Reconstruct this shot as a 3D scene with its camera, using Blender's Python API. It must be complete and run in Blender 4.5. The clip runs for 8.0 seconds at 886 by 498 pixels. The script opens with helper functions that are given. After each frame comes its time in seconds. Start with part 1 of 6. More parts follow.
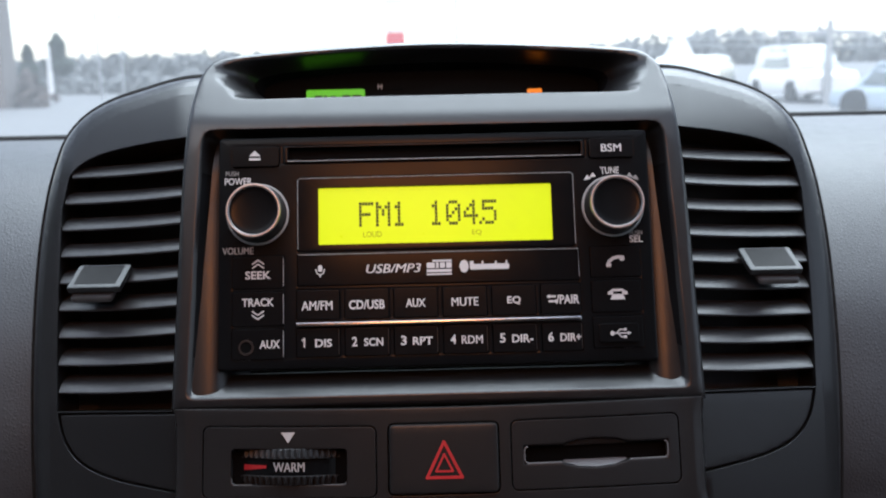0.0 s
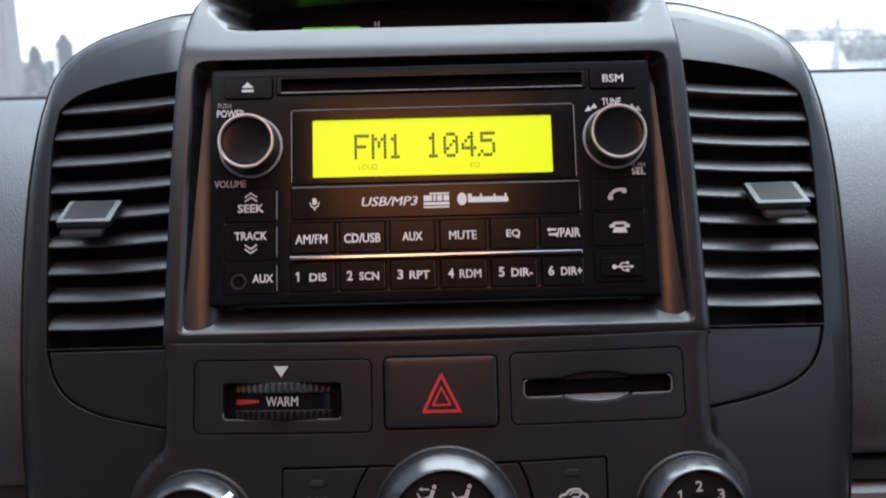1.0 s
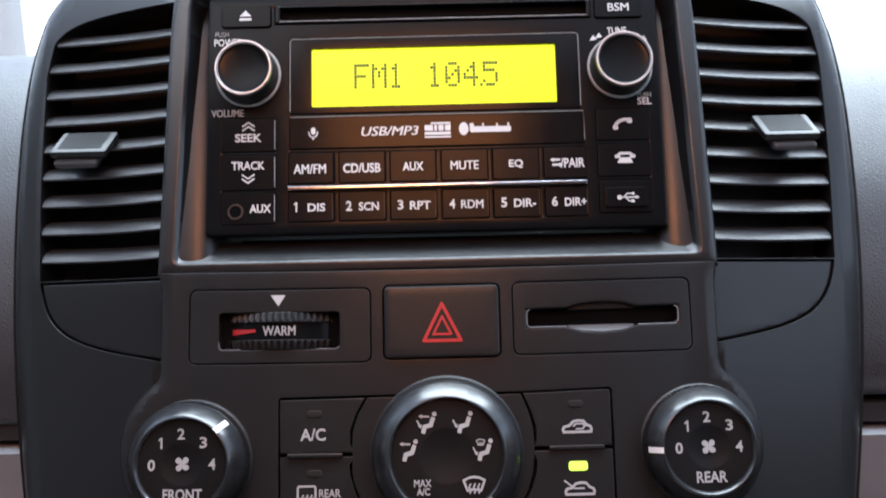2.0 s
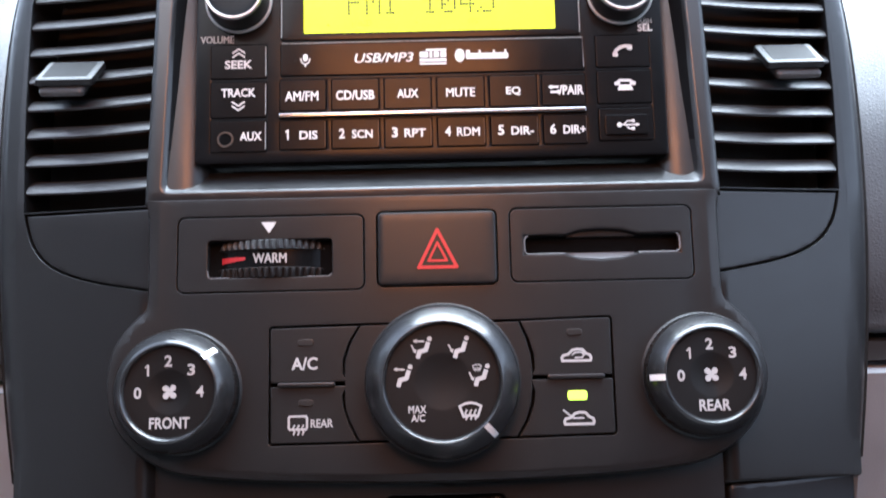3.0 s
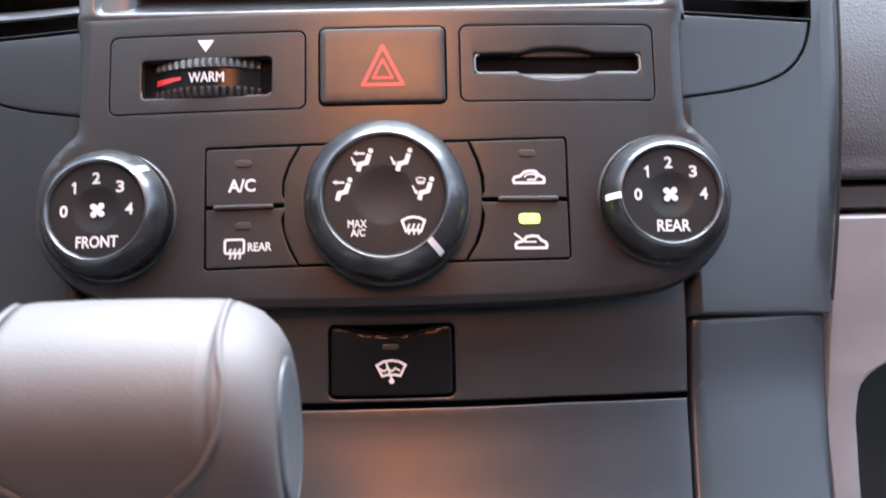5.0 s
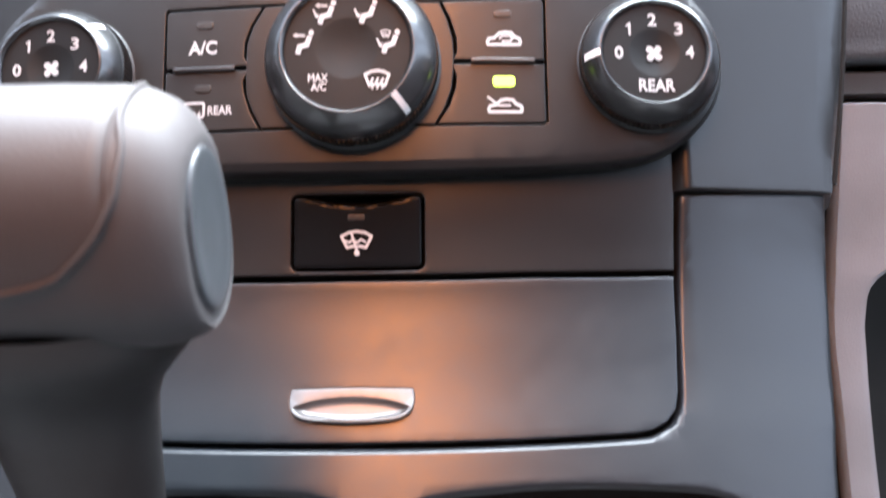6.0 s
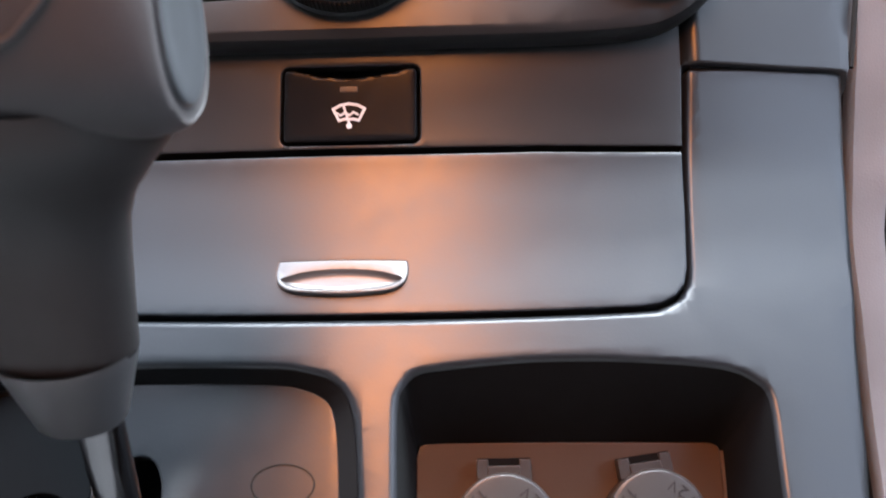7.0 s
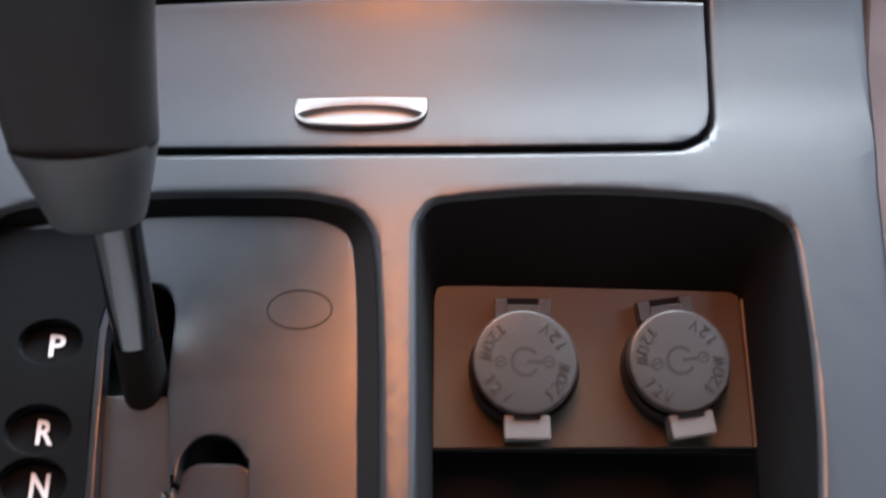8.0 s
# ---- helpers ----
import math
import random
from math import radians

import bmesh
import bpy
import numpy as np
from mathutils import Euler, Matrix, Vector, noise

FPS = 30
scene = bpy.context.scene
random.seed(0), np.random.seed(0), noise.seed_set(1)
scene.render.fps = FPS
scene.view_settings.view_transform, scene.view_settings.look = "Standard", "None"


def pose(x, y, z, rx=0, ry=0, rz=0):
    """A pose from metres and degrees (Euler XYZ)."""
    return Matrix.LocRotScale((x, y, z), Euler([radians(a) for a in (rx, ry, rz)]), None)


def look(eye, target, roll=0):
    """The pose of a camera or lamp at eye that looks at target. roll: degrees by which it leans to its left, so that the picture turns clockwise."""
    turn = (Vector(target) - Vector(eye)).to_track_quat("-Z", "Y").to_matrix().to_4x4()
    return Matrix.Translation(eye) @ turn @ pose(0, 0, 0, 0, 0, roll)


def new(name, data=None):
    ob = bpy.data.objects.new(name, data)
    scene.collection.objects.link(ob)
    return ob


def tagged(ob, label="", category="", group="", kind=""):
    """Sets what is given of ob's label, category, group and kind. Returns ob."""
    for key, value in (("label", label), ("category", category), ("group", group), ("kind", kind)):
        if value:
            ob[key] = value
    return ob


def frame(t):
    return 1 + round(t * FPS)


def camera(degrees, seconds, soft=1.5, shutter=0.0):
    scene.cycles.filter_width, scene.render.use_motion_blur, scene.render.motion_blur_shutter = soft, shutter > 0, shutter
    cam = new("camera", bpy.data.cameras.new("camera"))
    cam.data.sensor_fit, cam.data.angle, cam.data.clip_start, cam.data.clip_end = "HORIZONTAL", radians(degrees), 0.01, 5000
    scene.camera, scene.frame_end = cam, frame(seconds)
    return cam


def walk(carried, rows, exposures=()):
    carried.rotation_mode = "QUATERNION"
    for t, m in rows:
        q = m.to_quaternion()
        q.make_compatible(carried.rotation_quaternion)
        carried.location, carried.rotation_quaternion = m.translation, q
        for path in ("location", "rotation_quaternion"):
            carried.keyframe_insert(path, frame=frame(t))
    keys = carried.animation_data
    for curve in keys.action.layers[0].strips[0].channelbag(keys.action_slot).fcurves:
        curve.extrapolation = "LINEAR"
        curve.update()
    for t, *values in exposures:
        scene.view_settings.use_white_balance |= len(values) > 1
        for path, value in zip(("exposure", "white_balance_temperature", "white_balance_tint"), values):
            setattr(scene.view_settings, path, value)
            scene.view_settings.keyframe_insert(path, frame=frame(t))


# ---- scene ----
cam = camera(52.0, 8.0, 1.8, 0.5)
PATH = [
    (0, (-0.00124, -0.00731, 1.36014), (0.00995, 0.97296, 1.16277), -1.211),
    (0.5, (0.00131, -0.00683, 1.34824), (0.00798, 0.97340, 1.15048), -1.325),
    (1, (0.00185, -0.00355, 1.33159), (0.00594, 0.97680, 1.13436), -1.393),
    (1.5, (0.00146, -0.00235, 1.31723), (0.00336, 0.97791, 1.11956), -1.302),
    (1.7, (0.00225, -0.00226, 1.31047), (0.00086, 0.97919, 1.11875), -1.314),
    (2.8, (0.00296, 0.00131, 1.27931), (0.00472, 0.98223, 1.08494), -1.278),
    (3, (0.00222, 0.00193, 1.27227), (0.00554, 0.98387, 1.08308), -1.253),
    (3.5, (0.00338, 0.00395, 1.25718), (0.00706, 0.98554, 1.06623), -1.357),
    (4, (0.00649, 0.00406, 1.24250), (0.00984, 0.98494, 1.04789), -1.392),
    (4.5, (0.01060, 0.00439, 1.23307), (0.01599, 0.98374, 1.03097), -1.201),
    (4.7, (0.01373, 0.00522, 1.22417), (0.02014, 0.98385, 1.01863), -1.123),
    (5.8, (0.03772, 0.01355, 1.17693), (0.00601, 0.99465, 0.98606), -1.440),
    (6, (0.04025, 0.01485, 1.16209), (0.00267, 0.99658, 0.97557), -1.261),
    (6.2, (0.04258, 0.01586, 1.14896), (-0.00398, 0.99936, 0.97417), -1.498),
    (6.5, (0.04619, 0.01713, 1.13174), (-0.00661, 1.00164, 0.96454), -1.778),
    (7, (0.04431, 0.02017, 1.11494), (-0.00790, 1.00566, 0.95347), -1.406),
    (7.2, (0.04460, 0.01925, 1.10769), (-0.00275, 1.00578, 0.95112), -1.069),
    (7.5, (0.04072, 0.01786, 1.09175), (-0.00510, 1.00465, 0.93637), -0.553),
    (7.7, (0.04064, 0.01700, 1.08221), (-0.00556, 1.00249, 0.91893), -0.827),
    (8, (0.03479, 0.01615, 1.06752), (-0.00385, 1.00327, 0.91228), -0.511),
]
EXPOSURES = [(0.0, 0.6, 6300, 11), (0.5, 0.6, 6300, 11), (1.5, 1.0, 6250, 11), (3.0, 2.0, 6050, 12), (3.5, 2.38, 6050, 12), (4.5, 2.72, 6150, 12), (6.0, 2.9, 6430, 12), (6.5, 2.98, 6450, 12), (7.0, 2.95, 6450, 12), (8.0, 2.52, 6520, 13)]
walk(cam, [(t, look(eye, target, roll)) for t, eye, target, roll in PATH], EXPOSURES)
cam.data.dof.use_dof = True
cam.data.dof.focus_distance = 0.315
cam.data.dof.aperture_fstop = 18.0

# ---- world and light ----
world = bpy.data.worlds.new("overcast")
scene.world = world
world.use_nodes = True
wn, wl = world.node_tree.nodes, world.node_tree.links
wn.clear()
sky = wn.new("ShaderNodeTexSky")
sky.sky_type, sky.sun_disc = "NISHITA", False
sky.sun_elevation, sky.sun_rotation = radians(38), radians(200)
soften = wn.new("ShaderNodeHueSaturation")
soften.inputs["Saturation"].default_value = 0.6
back = wn.new("ShaderNodeBackground")
back.inputs["Strength"].default_value = 0.20
wout = wn.new("ShaderNodeOutputWorld")
wl.new(sky.outputs[0], soften.inputs["Color"])
wl.new(soften.outputs[0], back.inputs["Color"])
wl.new(back.outputs[0], wout.inputs[0])

sun = new("sun", bpy.data.lights.new("sun", "SUN"))
sun.data.energy, sun.data.angle, sun.data.color = 6.5, radians(70), (0.82, 0.935, 1.0)
sun.matrix_world = look((4.8, 12, 26), (0, 0, 0))

LAMP = (-0.02, -0.175, 1.650)
dome = new("dome_bulb", bpy.data.lights.new("dome_bulb", "AREA"))
dome.data.shape, dome.data.size, dome.data.size_y = "RECTANGLE", 0.20, 0.28
dome.data.energy, dome.data.color = 1.06, (1.0, 0.34, 0.10)
dome.matrix_world = look(LAMP, (LAMP[0], 0.10, 0.6))


# ---- materials ----
def material(name, colour, rough=0.5, metal=0.0, grain=0.0, grain_size=0.0006, mottle=0.12, spec=0.5, leather=0.0, leather_size=0.0016, emit=None, coat=0.0):
    """A surface with fine grain relief, and mottling of its colour and gloss at two scales."""
    m = bpy.data.materials.new(name)
    m.use_nodes = True
    n, l = m.node_tree.nodes, m.node_tree.links
    b = n["Principled BSDF"]
    b.inputs["Metallic"].default_value = metal
    b.inputs["Specular IOR Level"].default_value = spec
    b.inputs["Coat Weight"].default_value = coat
    co = n.new("ShaderNodeTexCoord")
    big = n.new("ShaderNodeTexNoise")
    big.inputs["Scale"].default_value, big.inputs["Detail"].default_value = 22.0, 6.0
    l.new(co.outputs["Object"], big.inputs["Vector"])
    ramp = n.new("ShaderNodeMapRange")
    ramp.inputs["To Min"].default_value, ramp.inputs["To Max"].default_value = 1 - mottle, 1 + mottle
    ramp.inputs["From Min"].default_value, ramp.inputs["From Max"].default_value = 0.3, 0.7
    l.new(big.outputs["Fac"], ramp.inputs["Value"])
    mul = n.new("ShaderNodeVectorMath")
    mul.operation = "SCALE"
    mul.inputs[0].default_value = colour[:3]
    l.new(ramp.outputs[0], mul.inputs["Scale"])
    l.new(mul.outputs[0], b.inputs["Base Color"])
    fine = n.new("ShaderNodeTexNoise")
    fine.inputs["Scale"].default_value, fine.inputs["Detail"].default_value = 160.0, 4.0
    l.new(co.outputs["Object"], fine.inputs["Vector"])
    rr = n.new("ShaderNodeMapRange")
    rr.inputs["To Min"].default_value, rr.inputs["To Max"].default_value = max(rough - 0.06, 0.03), min(rough + 0.06, 1)
    l.new(fine.outputs["Fac"], rr.inputs["Value"])
    l.new(rr.outputs[0], b.inputs["Roughness"])
    height = None
    if grain:
        g = n.new("ShaderNodeTexNoise")
        g.inputs["Scale"].default_value, g.inputs["Detail"].default_value = 1 / grain_size, 2.0
        l.new(co.outputs["Object"], g.inputs["Vector"])
        bump = n.new("ShaderNodeBump")
        bump.inputs["Strength"].default_value, bump.inputs["Distance"].default_value = grain, grain_size * 0.4
        l.new(g.outputs["Fac"], bump.inputs["Height"])
        l.new(bump.outputs[0], b.inputs["Normal"])
        height = bump
    if leather:
        v = n.new("ShaderNodeTexVoronoi")
        v.feature = "DISTANCE_TO_EDGE"
        v.inputs["Scale"].default_value = 1 / leather_size
        l.new(co.outputs["Object"], v.inputs["Vector"])
        bump = n.new("ShaderNodeBump")
        bump.inputs["Strength"].default_value, bump.inputs["Distance"].default_value = leather, leather_size * 0.3
        l.new(v.outputs["Distance"], bump.inputs["Height"])
        if height:
            l.new(height.outputs[0], bump.inputs["Normal"])
        l.new(bump.outputs[0], b.inputs["Normal"])
    if emit:
        b.inputs["Emission Color"].default_value = (*emit[:3], 1)
        b.inputs["Emission Strength"].default_value = emit[3]
    return m


TRIM = material("satin_grey_trim", (0.0125, 0.0130, 0.0140), 0.33, spec=0.68, grain=0.035, mottle=0.06)
VENTTRIM = material("grained_vent_trim", (0.0100, 0.0104, 0.0112), 0.34, spec=0.45, grain=0.04, mottle=0.06)
# shaded copy of TRIM for the well's side walls, without the lamp's gleam
FLANK = material("shaded_trim_cheek", (0.0095, 0.0102, 0.0115), 0.45, spec=0.15, grain=0.04, mottle=0.06)
PANEL = material("charcoal_panel", (0.0158, 0.0157, 0.0162), 0.34, spec=0.31, grain=0.06, mottle=0.08)
CONSOLE = material("console_plastic", (0.0105, 0.0120, 0.0144), 0.34, spec=0.49, grain=0.10, mottle=0.06)
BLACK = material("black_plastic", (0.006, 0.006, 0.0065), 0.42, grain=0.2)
GLOSS = material("gloss_black", (0.0052, 0.0055, 0.0062), 0.16, mottle=0.05, spec=0.11)
RADIO = material("radio_face", (0.0060, 0.0066, 0.0074), 0.20, grain=0.06, spec=0.10)
BUTTON = material("button_plastic", (0.0056, 0.0061, 0.0068), 0.22, grain=0.08, spec=0.09)
# near-black colour deepens the shade in hollows and seams
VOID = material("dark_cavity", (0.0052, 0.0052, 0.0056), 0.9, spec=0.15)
# black without gleam: the shade of deep slots put into the colour
SLOTDARK = material("slot_cavity", (0.006, 0.006, 0.0062), 0.95, spec=0.0)
# pale colour stands in for light caught on slot edges and scoop
SLOTEDGE = material("slot_edge_gleam", (0.12, 0.119, 0.124), 0.4, mottle=0.1)
SOFTPRINT = material("soft_white_print", (0.40, 0.40, 0.405), 0.5, mottle=0.04)
PRINT = material("white_print", (0.52, 0.52, 0.52), 0.5, mottle=0.04)
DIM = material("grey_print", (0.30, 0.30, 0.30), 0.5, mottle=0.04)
KEYPRINT = material("bright_key_print", (0.64, 0.64, 0.64), 0.5, mottle=0.04)
RED = material("red_print", (0.44, 0.022, 0.027), 0.45)
CHROME = material("polished_metal", (0.72, 0.71, 0.72), 0.16, metal=1.0, mottle=0.03)
SILVER = material("satin_silver", (0.52, 0.51, 0.52), 0.36, metal=0.9, mottle=0.05)
SHAFT = material("lever_steel", (0.13, 0.13, 0.132), 0.12, metal=1.0)
LCD = material("lcd_backlight", (0.25, 0.30, 0.0), 0.3, mottle=0.02, emit=(0.78, 0.95, 0.004, 0.47))
LCDINK = material("lcd_segment", (0.06, 0.075, 0.0), 0.5)
LCDFAINT = material("lcd_small_segment", (0.20, 0.22, 0.0), 0.5, emit=(0.5, 0.55, 0.0, 0.2))
CLOCK = material("clock_backlight", (0.05, 0.3, 0.0), 0.4, emit=(0.16, 0.80, 0.02, 0.30))
AMBER = material("amber_lamp", (0.5, 0.15, 0.0), 0.4, emit=(1.0, 0.24, 0.01, 0.5))
GREENLED = material("green_led", (0.4, 0.6, 0.05), 0.3, emit=(0.60, 1.0, 0.09, 0.62))
LEDOFF = material("unlit_led", (0.022, 0.021, 0.021), 0.3, spec=0.5)
POINTER = material("bright_white_paint", (0.85, 0.85, 0.85), 0.45, mottle=0.03)
RING = material("satin_knob_ring", (0.012, 0.0125, 0.0135), 0.24, spec=1.0, grain=0.05, mottle=0.05)
WING = material("dash_skin", (0.039, 0.041, 0.045), 0.46, leather=0.5)
BEIGE = material("beige_skin", (0.27, 0.285, 0.305), 0.50, leather=0.3, leather_size=0.0012)
LEATHER = material("grey_leather", (0.058, 0.053, 0.053), 0.52, spec=0.16, leather=0.25, leather_size=0.0011)
CAP = material("socket_cap_plastic", (0.036, 0.0345, 0.034), 0.40, grain=0.2)
CAPINK = material("moulded_lettering", (0.010, 0.0095, 0.009), 0.6)
# darker copy of LEATHER: the shade under the grip put into the colour
NECKHIDE = material("shaded_neck_leather", (0.021, 0.019, 0.0187), 0.52, spec=0.3, leather=0.15, leather_size=0.0011)
CLOCKINK = material("clock_segment", (0.02, 0.09, 0.0), 0.5)
HOODCLOTH = material("matt_hood_lining", (0.010, 0.010, 0.011), 0.8, spec=0.0)
SLAT = material("matt_vent_slat", (0.023, 0.024, 0.026), 0.44, spec=0.8, grain=0.06)
ENDCAP = material("blue_grey_cap", (0.048, 0.051, 0.055), 0.34, grain=0.08)
WHEEL = material("thumb_wheel_plastic", (0.018, 0.018, 0.019), 0.45, spec=0.3)
DIAL = material("matt_dial_plastic", (0.0055, 0.0053, 0.0055), 0.55, spec=0.2, grain=0.1)
SEAL = material("brown_black_seal", (0.011, 0.0095, 0.009), 0.7, spec=0.08, grain=0.2)
PULLMETAL = material("satin_pull_metal", (0.11, 0.106, 0.105), 0.36, metal=0.5, mottle=0.06)
SKIRT = material("lever_skirt_plastic", (0.060, 0.059, 0.061), 0.4, grain=0.1)
# orange lamplight on the socket panel is put into this brown
SOCKETBED = material("lamplit_socket_plastic", (0.062, 0.040, 0.026), 0.38, grain=0.15)
GATEPLASTIC = material("gate_plate_plastic", (0.0080, 0.0094, 0.0114), 0.31, spec=0.42, grain=0.10, mottle=0.06)
# lit copy of CAP: light falling on the lift tabs put into the colour
PALETAB = material("lit_tab_plastic", (0.11, 0.108, 0.106), 0.4, grain=0.2)
# raised tone paints in the glare that lifts the dark ducts
VENTDARK = material("glare_lifted_duct", (0.05, 0.05, 0.053), 0.8, spec=0.2)
INDICATE = material("dimmed_indicator_plastic", (0.0024, 0.0028, 0.0034), 0.7, spec=0.05, grain=0.1)
RUBBER = material("black_rubber", (0.012, 0.012, 0.012), 0.7, grain=0.4)
HEADLINER = material("headliner_cloth", (0.18, 0.170, 0.158), 0.9, grain=0.5, grain_size=0.002)
# tone raised so the unseen cabin bounces light onto the dash
CABIN = material("cabin_trim", (0.18, 0.184, 0.192), 0.7)


# ---- building tools (millimetres in, metres out) ----
MM = 0.001


def tilted(y, z, slope, lift=0.0, shrink=1.0, foot=(0.0, 0.0)):
    """A map from a leaning face (x across, y up it, z out of it, all mm) to the room."""
    k = math.hypot(1, slope)
    up, out = Vector((0, slope, 1)) / k, Vector((0, -1, slope)) / k

    def at(p):
        px, py = foot[0] + (p[0] - foot[0]) * shrink, foot[1] + (p[1] - foot[1]) * shrink
        return Vector((px * MM, y, z)) + up * (py * MM) + out * (p[2] * MM + lift)
    return at


on_face = tilted(0.349, 1.239, 0.351)
on_radio = tilted(0.349, 1.239, 0.351, 0.004, 0.9894, (0.0, -3.0))
flat_vent = tilted(0.349, 1.239, 0.351, -0.006)


def on_vent(p):
    """The side trim turns away from the driver towards its outer edge, leans back and rolls over its shoulder."""
    lean = 8.5 - 0.08 * max(p[1] + 13.0, 0.0) - 0.02 * max(-13.0 - p[1], 0.0) - 0.24 * max(min(abs(p[0]), 175.0) - 108.0, 0.0) - 1.2 * max(107.0 - abs(p[0]), 0.0) * min(max((-50.0 - p[1]) / 20.0, 0.0), 1.0)
    up = min(max(p[1] - 98.0, 0.0), 34.0)
    roll = lean - 0.0129 * min(max(p[1] - 84.0, 0.0), 14.0) ** 2 - 0.36 * up - 0.0065 * up * up
    k = 1 - roll / 382.0
    return flat_vent((p[0] * k, -3.7 + (p[1] + 3.7) * k, p[2] + roll))


flat_climate = tilted(0.306, 1.145, 0.35)


def on_climate(p):
    """The climate panel swells by 7 mm towards its middle."""
    swell = 7.0 * max(0.0, 1 - (p[0] / 97.0) ** 2)
    k = 1 - swell / 331.0
    return flat_climate((2 + (p[0] - 2) * k, 20 + (p[1] - 20) * k, p[2] + swell))


PROFILE = [(0.322, 1.200), (0.309, 1.150), (0.3005, 1.124), (0.2932, 1.100), (0.2838, 1.083), (0.2755, 1.070), (0.2665, 1.058),
           (0.2545, 1.042), (0.2385, 1.020), (0.2235, 1.000), (0.2085, 0.980), (0.193, 0.960), (0.176, 0.940), (0.155, 0.920), (0.125, 0.900)]


def smooth_line(points, steps=16):
    points = [np.array(p, float) for p in points]
    out = []
    for i in range(len(points) - 1):
        a, b, c, d = points[max(i - 1, 0)], points[i], points[i + 1], points[min(i + 2, len(points) - 1)]
        for k in range(steps):
            t = k / steps
            out.append(0.5 * (2 * b + (c - a) * t + (2 * a - 5 * b + 4 * c - d) * t * t + (3 * b - a - 3 * c + d) * t ** 3))
    return np.array(out + [points[-1]])


SKIN = smooth_line(PROFILE)
for _ in range(2):
    SKIN[6:-6] = sum(SKIN[k:len(SKIN) - 12 + k] for k in range(13)) / 13.0
RUN = np.r_[0, np.cumsum(np.hypot(*np.diff(SKIN, axis=0).T))]
UPWARD = (np.interp(-1.1, -SKIN[:, 1], RUN) - RUN) * 1000


def on_console(p):
    """x across, y along the console's curved profile from the seam over the ashtray, z out of it."""
    def spot(s):
        return np.array([np.interp(-s, -UPWARD, SKIN[:, 0]), np.interp(-s, -UPWARD, SKIN[:, 1])])
    here, step = spot(p[1]), spot(p[1] + 1.5) - spot(p[1] - 1.5)
    step /= np.hypot(*step)
    x = p[0] * MM
    return Vector((x, here[0] + 0.9 * x * x - step[1] * p[2] * MM, here[1] + step[0] * p[2] * MM))


def mirrored(at):
    return lambda p: at((-p[0], p[1], p[2]))


def rect(x0, y0, x1, y1, r=0.0, n=5):
    """A rounded rectangle, counter-clockwise."""
    if r <= 0:
        return [(x0, y0), (x1, y0), (x1, y1), (x0, y1)]
    out = []
    for cx, cy, a in ((x1 - r, y0 + r, -90), (x1 - r, y1 - r, 0), (x0 + r, y1 - r, 90), (x0 + r, y0 + r, 180)):
        out += [(cx + r * math.cos(radians(a + 90 * k / n)), cy + r * math.sin(radians(a + 90 * k / n))) for k in range(n + 1)]
    return out


def circle(cx, cy, r, n=48, ry=None):
    return [(cx + r * math.cos(2 * math.pi * k / n), cy + (ry or r) * math.sin(2 * math.pi * k / n)) for k in range(n)]


def curve(points, steps=6, closed=True):
    """A smooth closed outline through some points."""
    n, out = len(points), []
    for i in range(n):
        a, b, c, d = (np.array(points[(i + k) % n], float) for k in (-1, 0, 1, 2))
        for k in range(steps):
            t = k / steps
            p = 0.5 * (2 * b + (c - a) * t + (2 * a - 5 * b + 4 * c - d) * t * t + (3 * b - a - 3 * c + d) * t ** 3)
            out.append((float(p[0]), float(p[1])))
    return out


def inset(line, d):
    """The outline moved inwards by d (counter-clockwise outlines)."""
    if abs(d) < 1e-9:
        return list(line)
    out, n = [], len(line)
    for i in range(n):
        a, b, c = (Vector(line[(i + k) % n]) for k in (-1, 0, 1))
        e, f = (b - a), (c - b)
        if e.length < 1e-7 or f.length < 1e-7:
            e = f = c - a
        m, k = Vector((-e.y, e.x)).normalized(), Vector((-f.y, f.x)).normalized()
        s = m + k
        s = s / max(s.dot(s) / 2, 0.35)
        out.append((b.x + s.x * d, b.y + s.y * d))
    return out


def loft(bm, line, steps, cap=True, floor=False):
    """Rings of one outline, each (inset, height); capped at the last, and at the first with floor."""
    rings = [[bm.verts.new((x, y, z)) for x, y in inset(line, d)] for d, z in steps]
    n = len(line)
    for a, b in zip(rings, rings[1:]):
        for i in range(n):
            bm.faces.new((a[i], a[(i + 1) % n], b[(i + 1) % n], b[i]))
    if cap:
        bm.faces.new(rings[-1])
    if floor:
        bm.faces.new(rings[0][::-1])
    return rings


def block(line, z0, z1, r=0.6):
    """A solid plate of an outline with rounded upper edges."""
    bm = bmesh.new()
    loft(bm, line, [(0, z0), (0, z1 - r), (r * 0.3, z1 - r * 0.3), (r, z1)], True, True)
    return bm


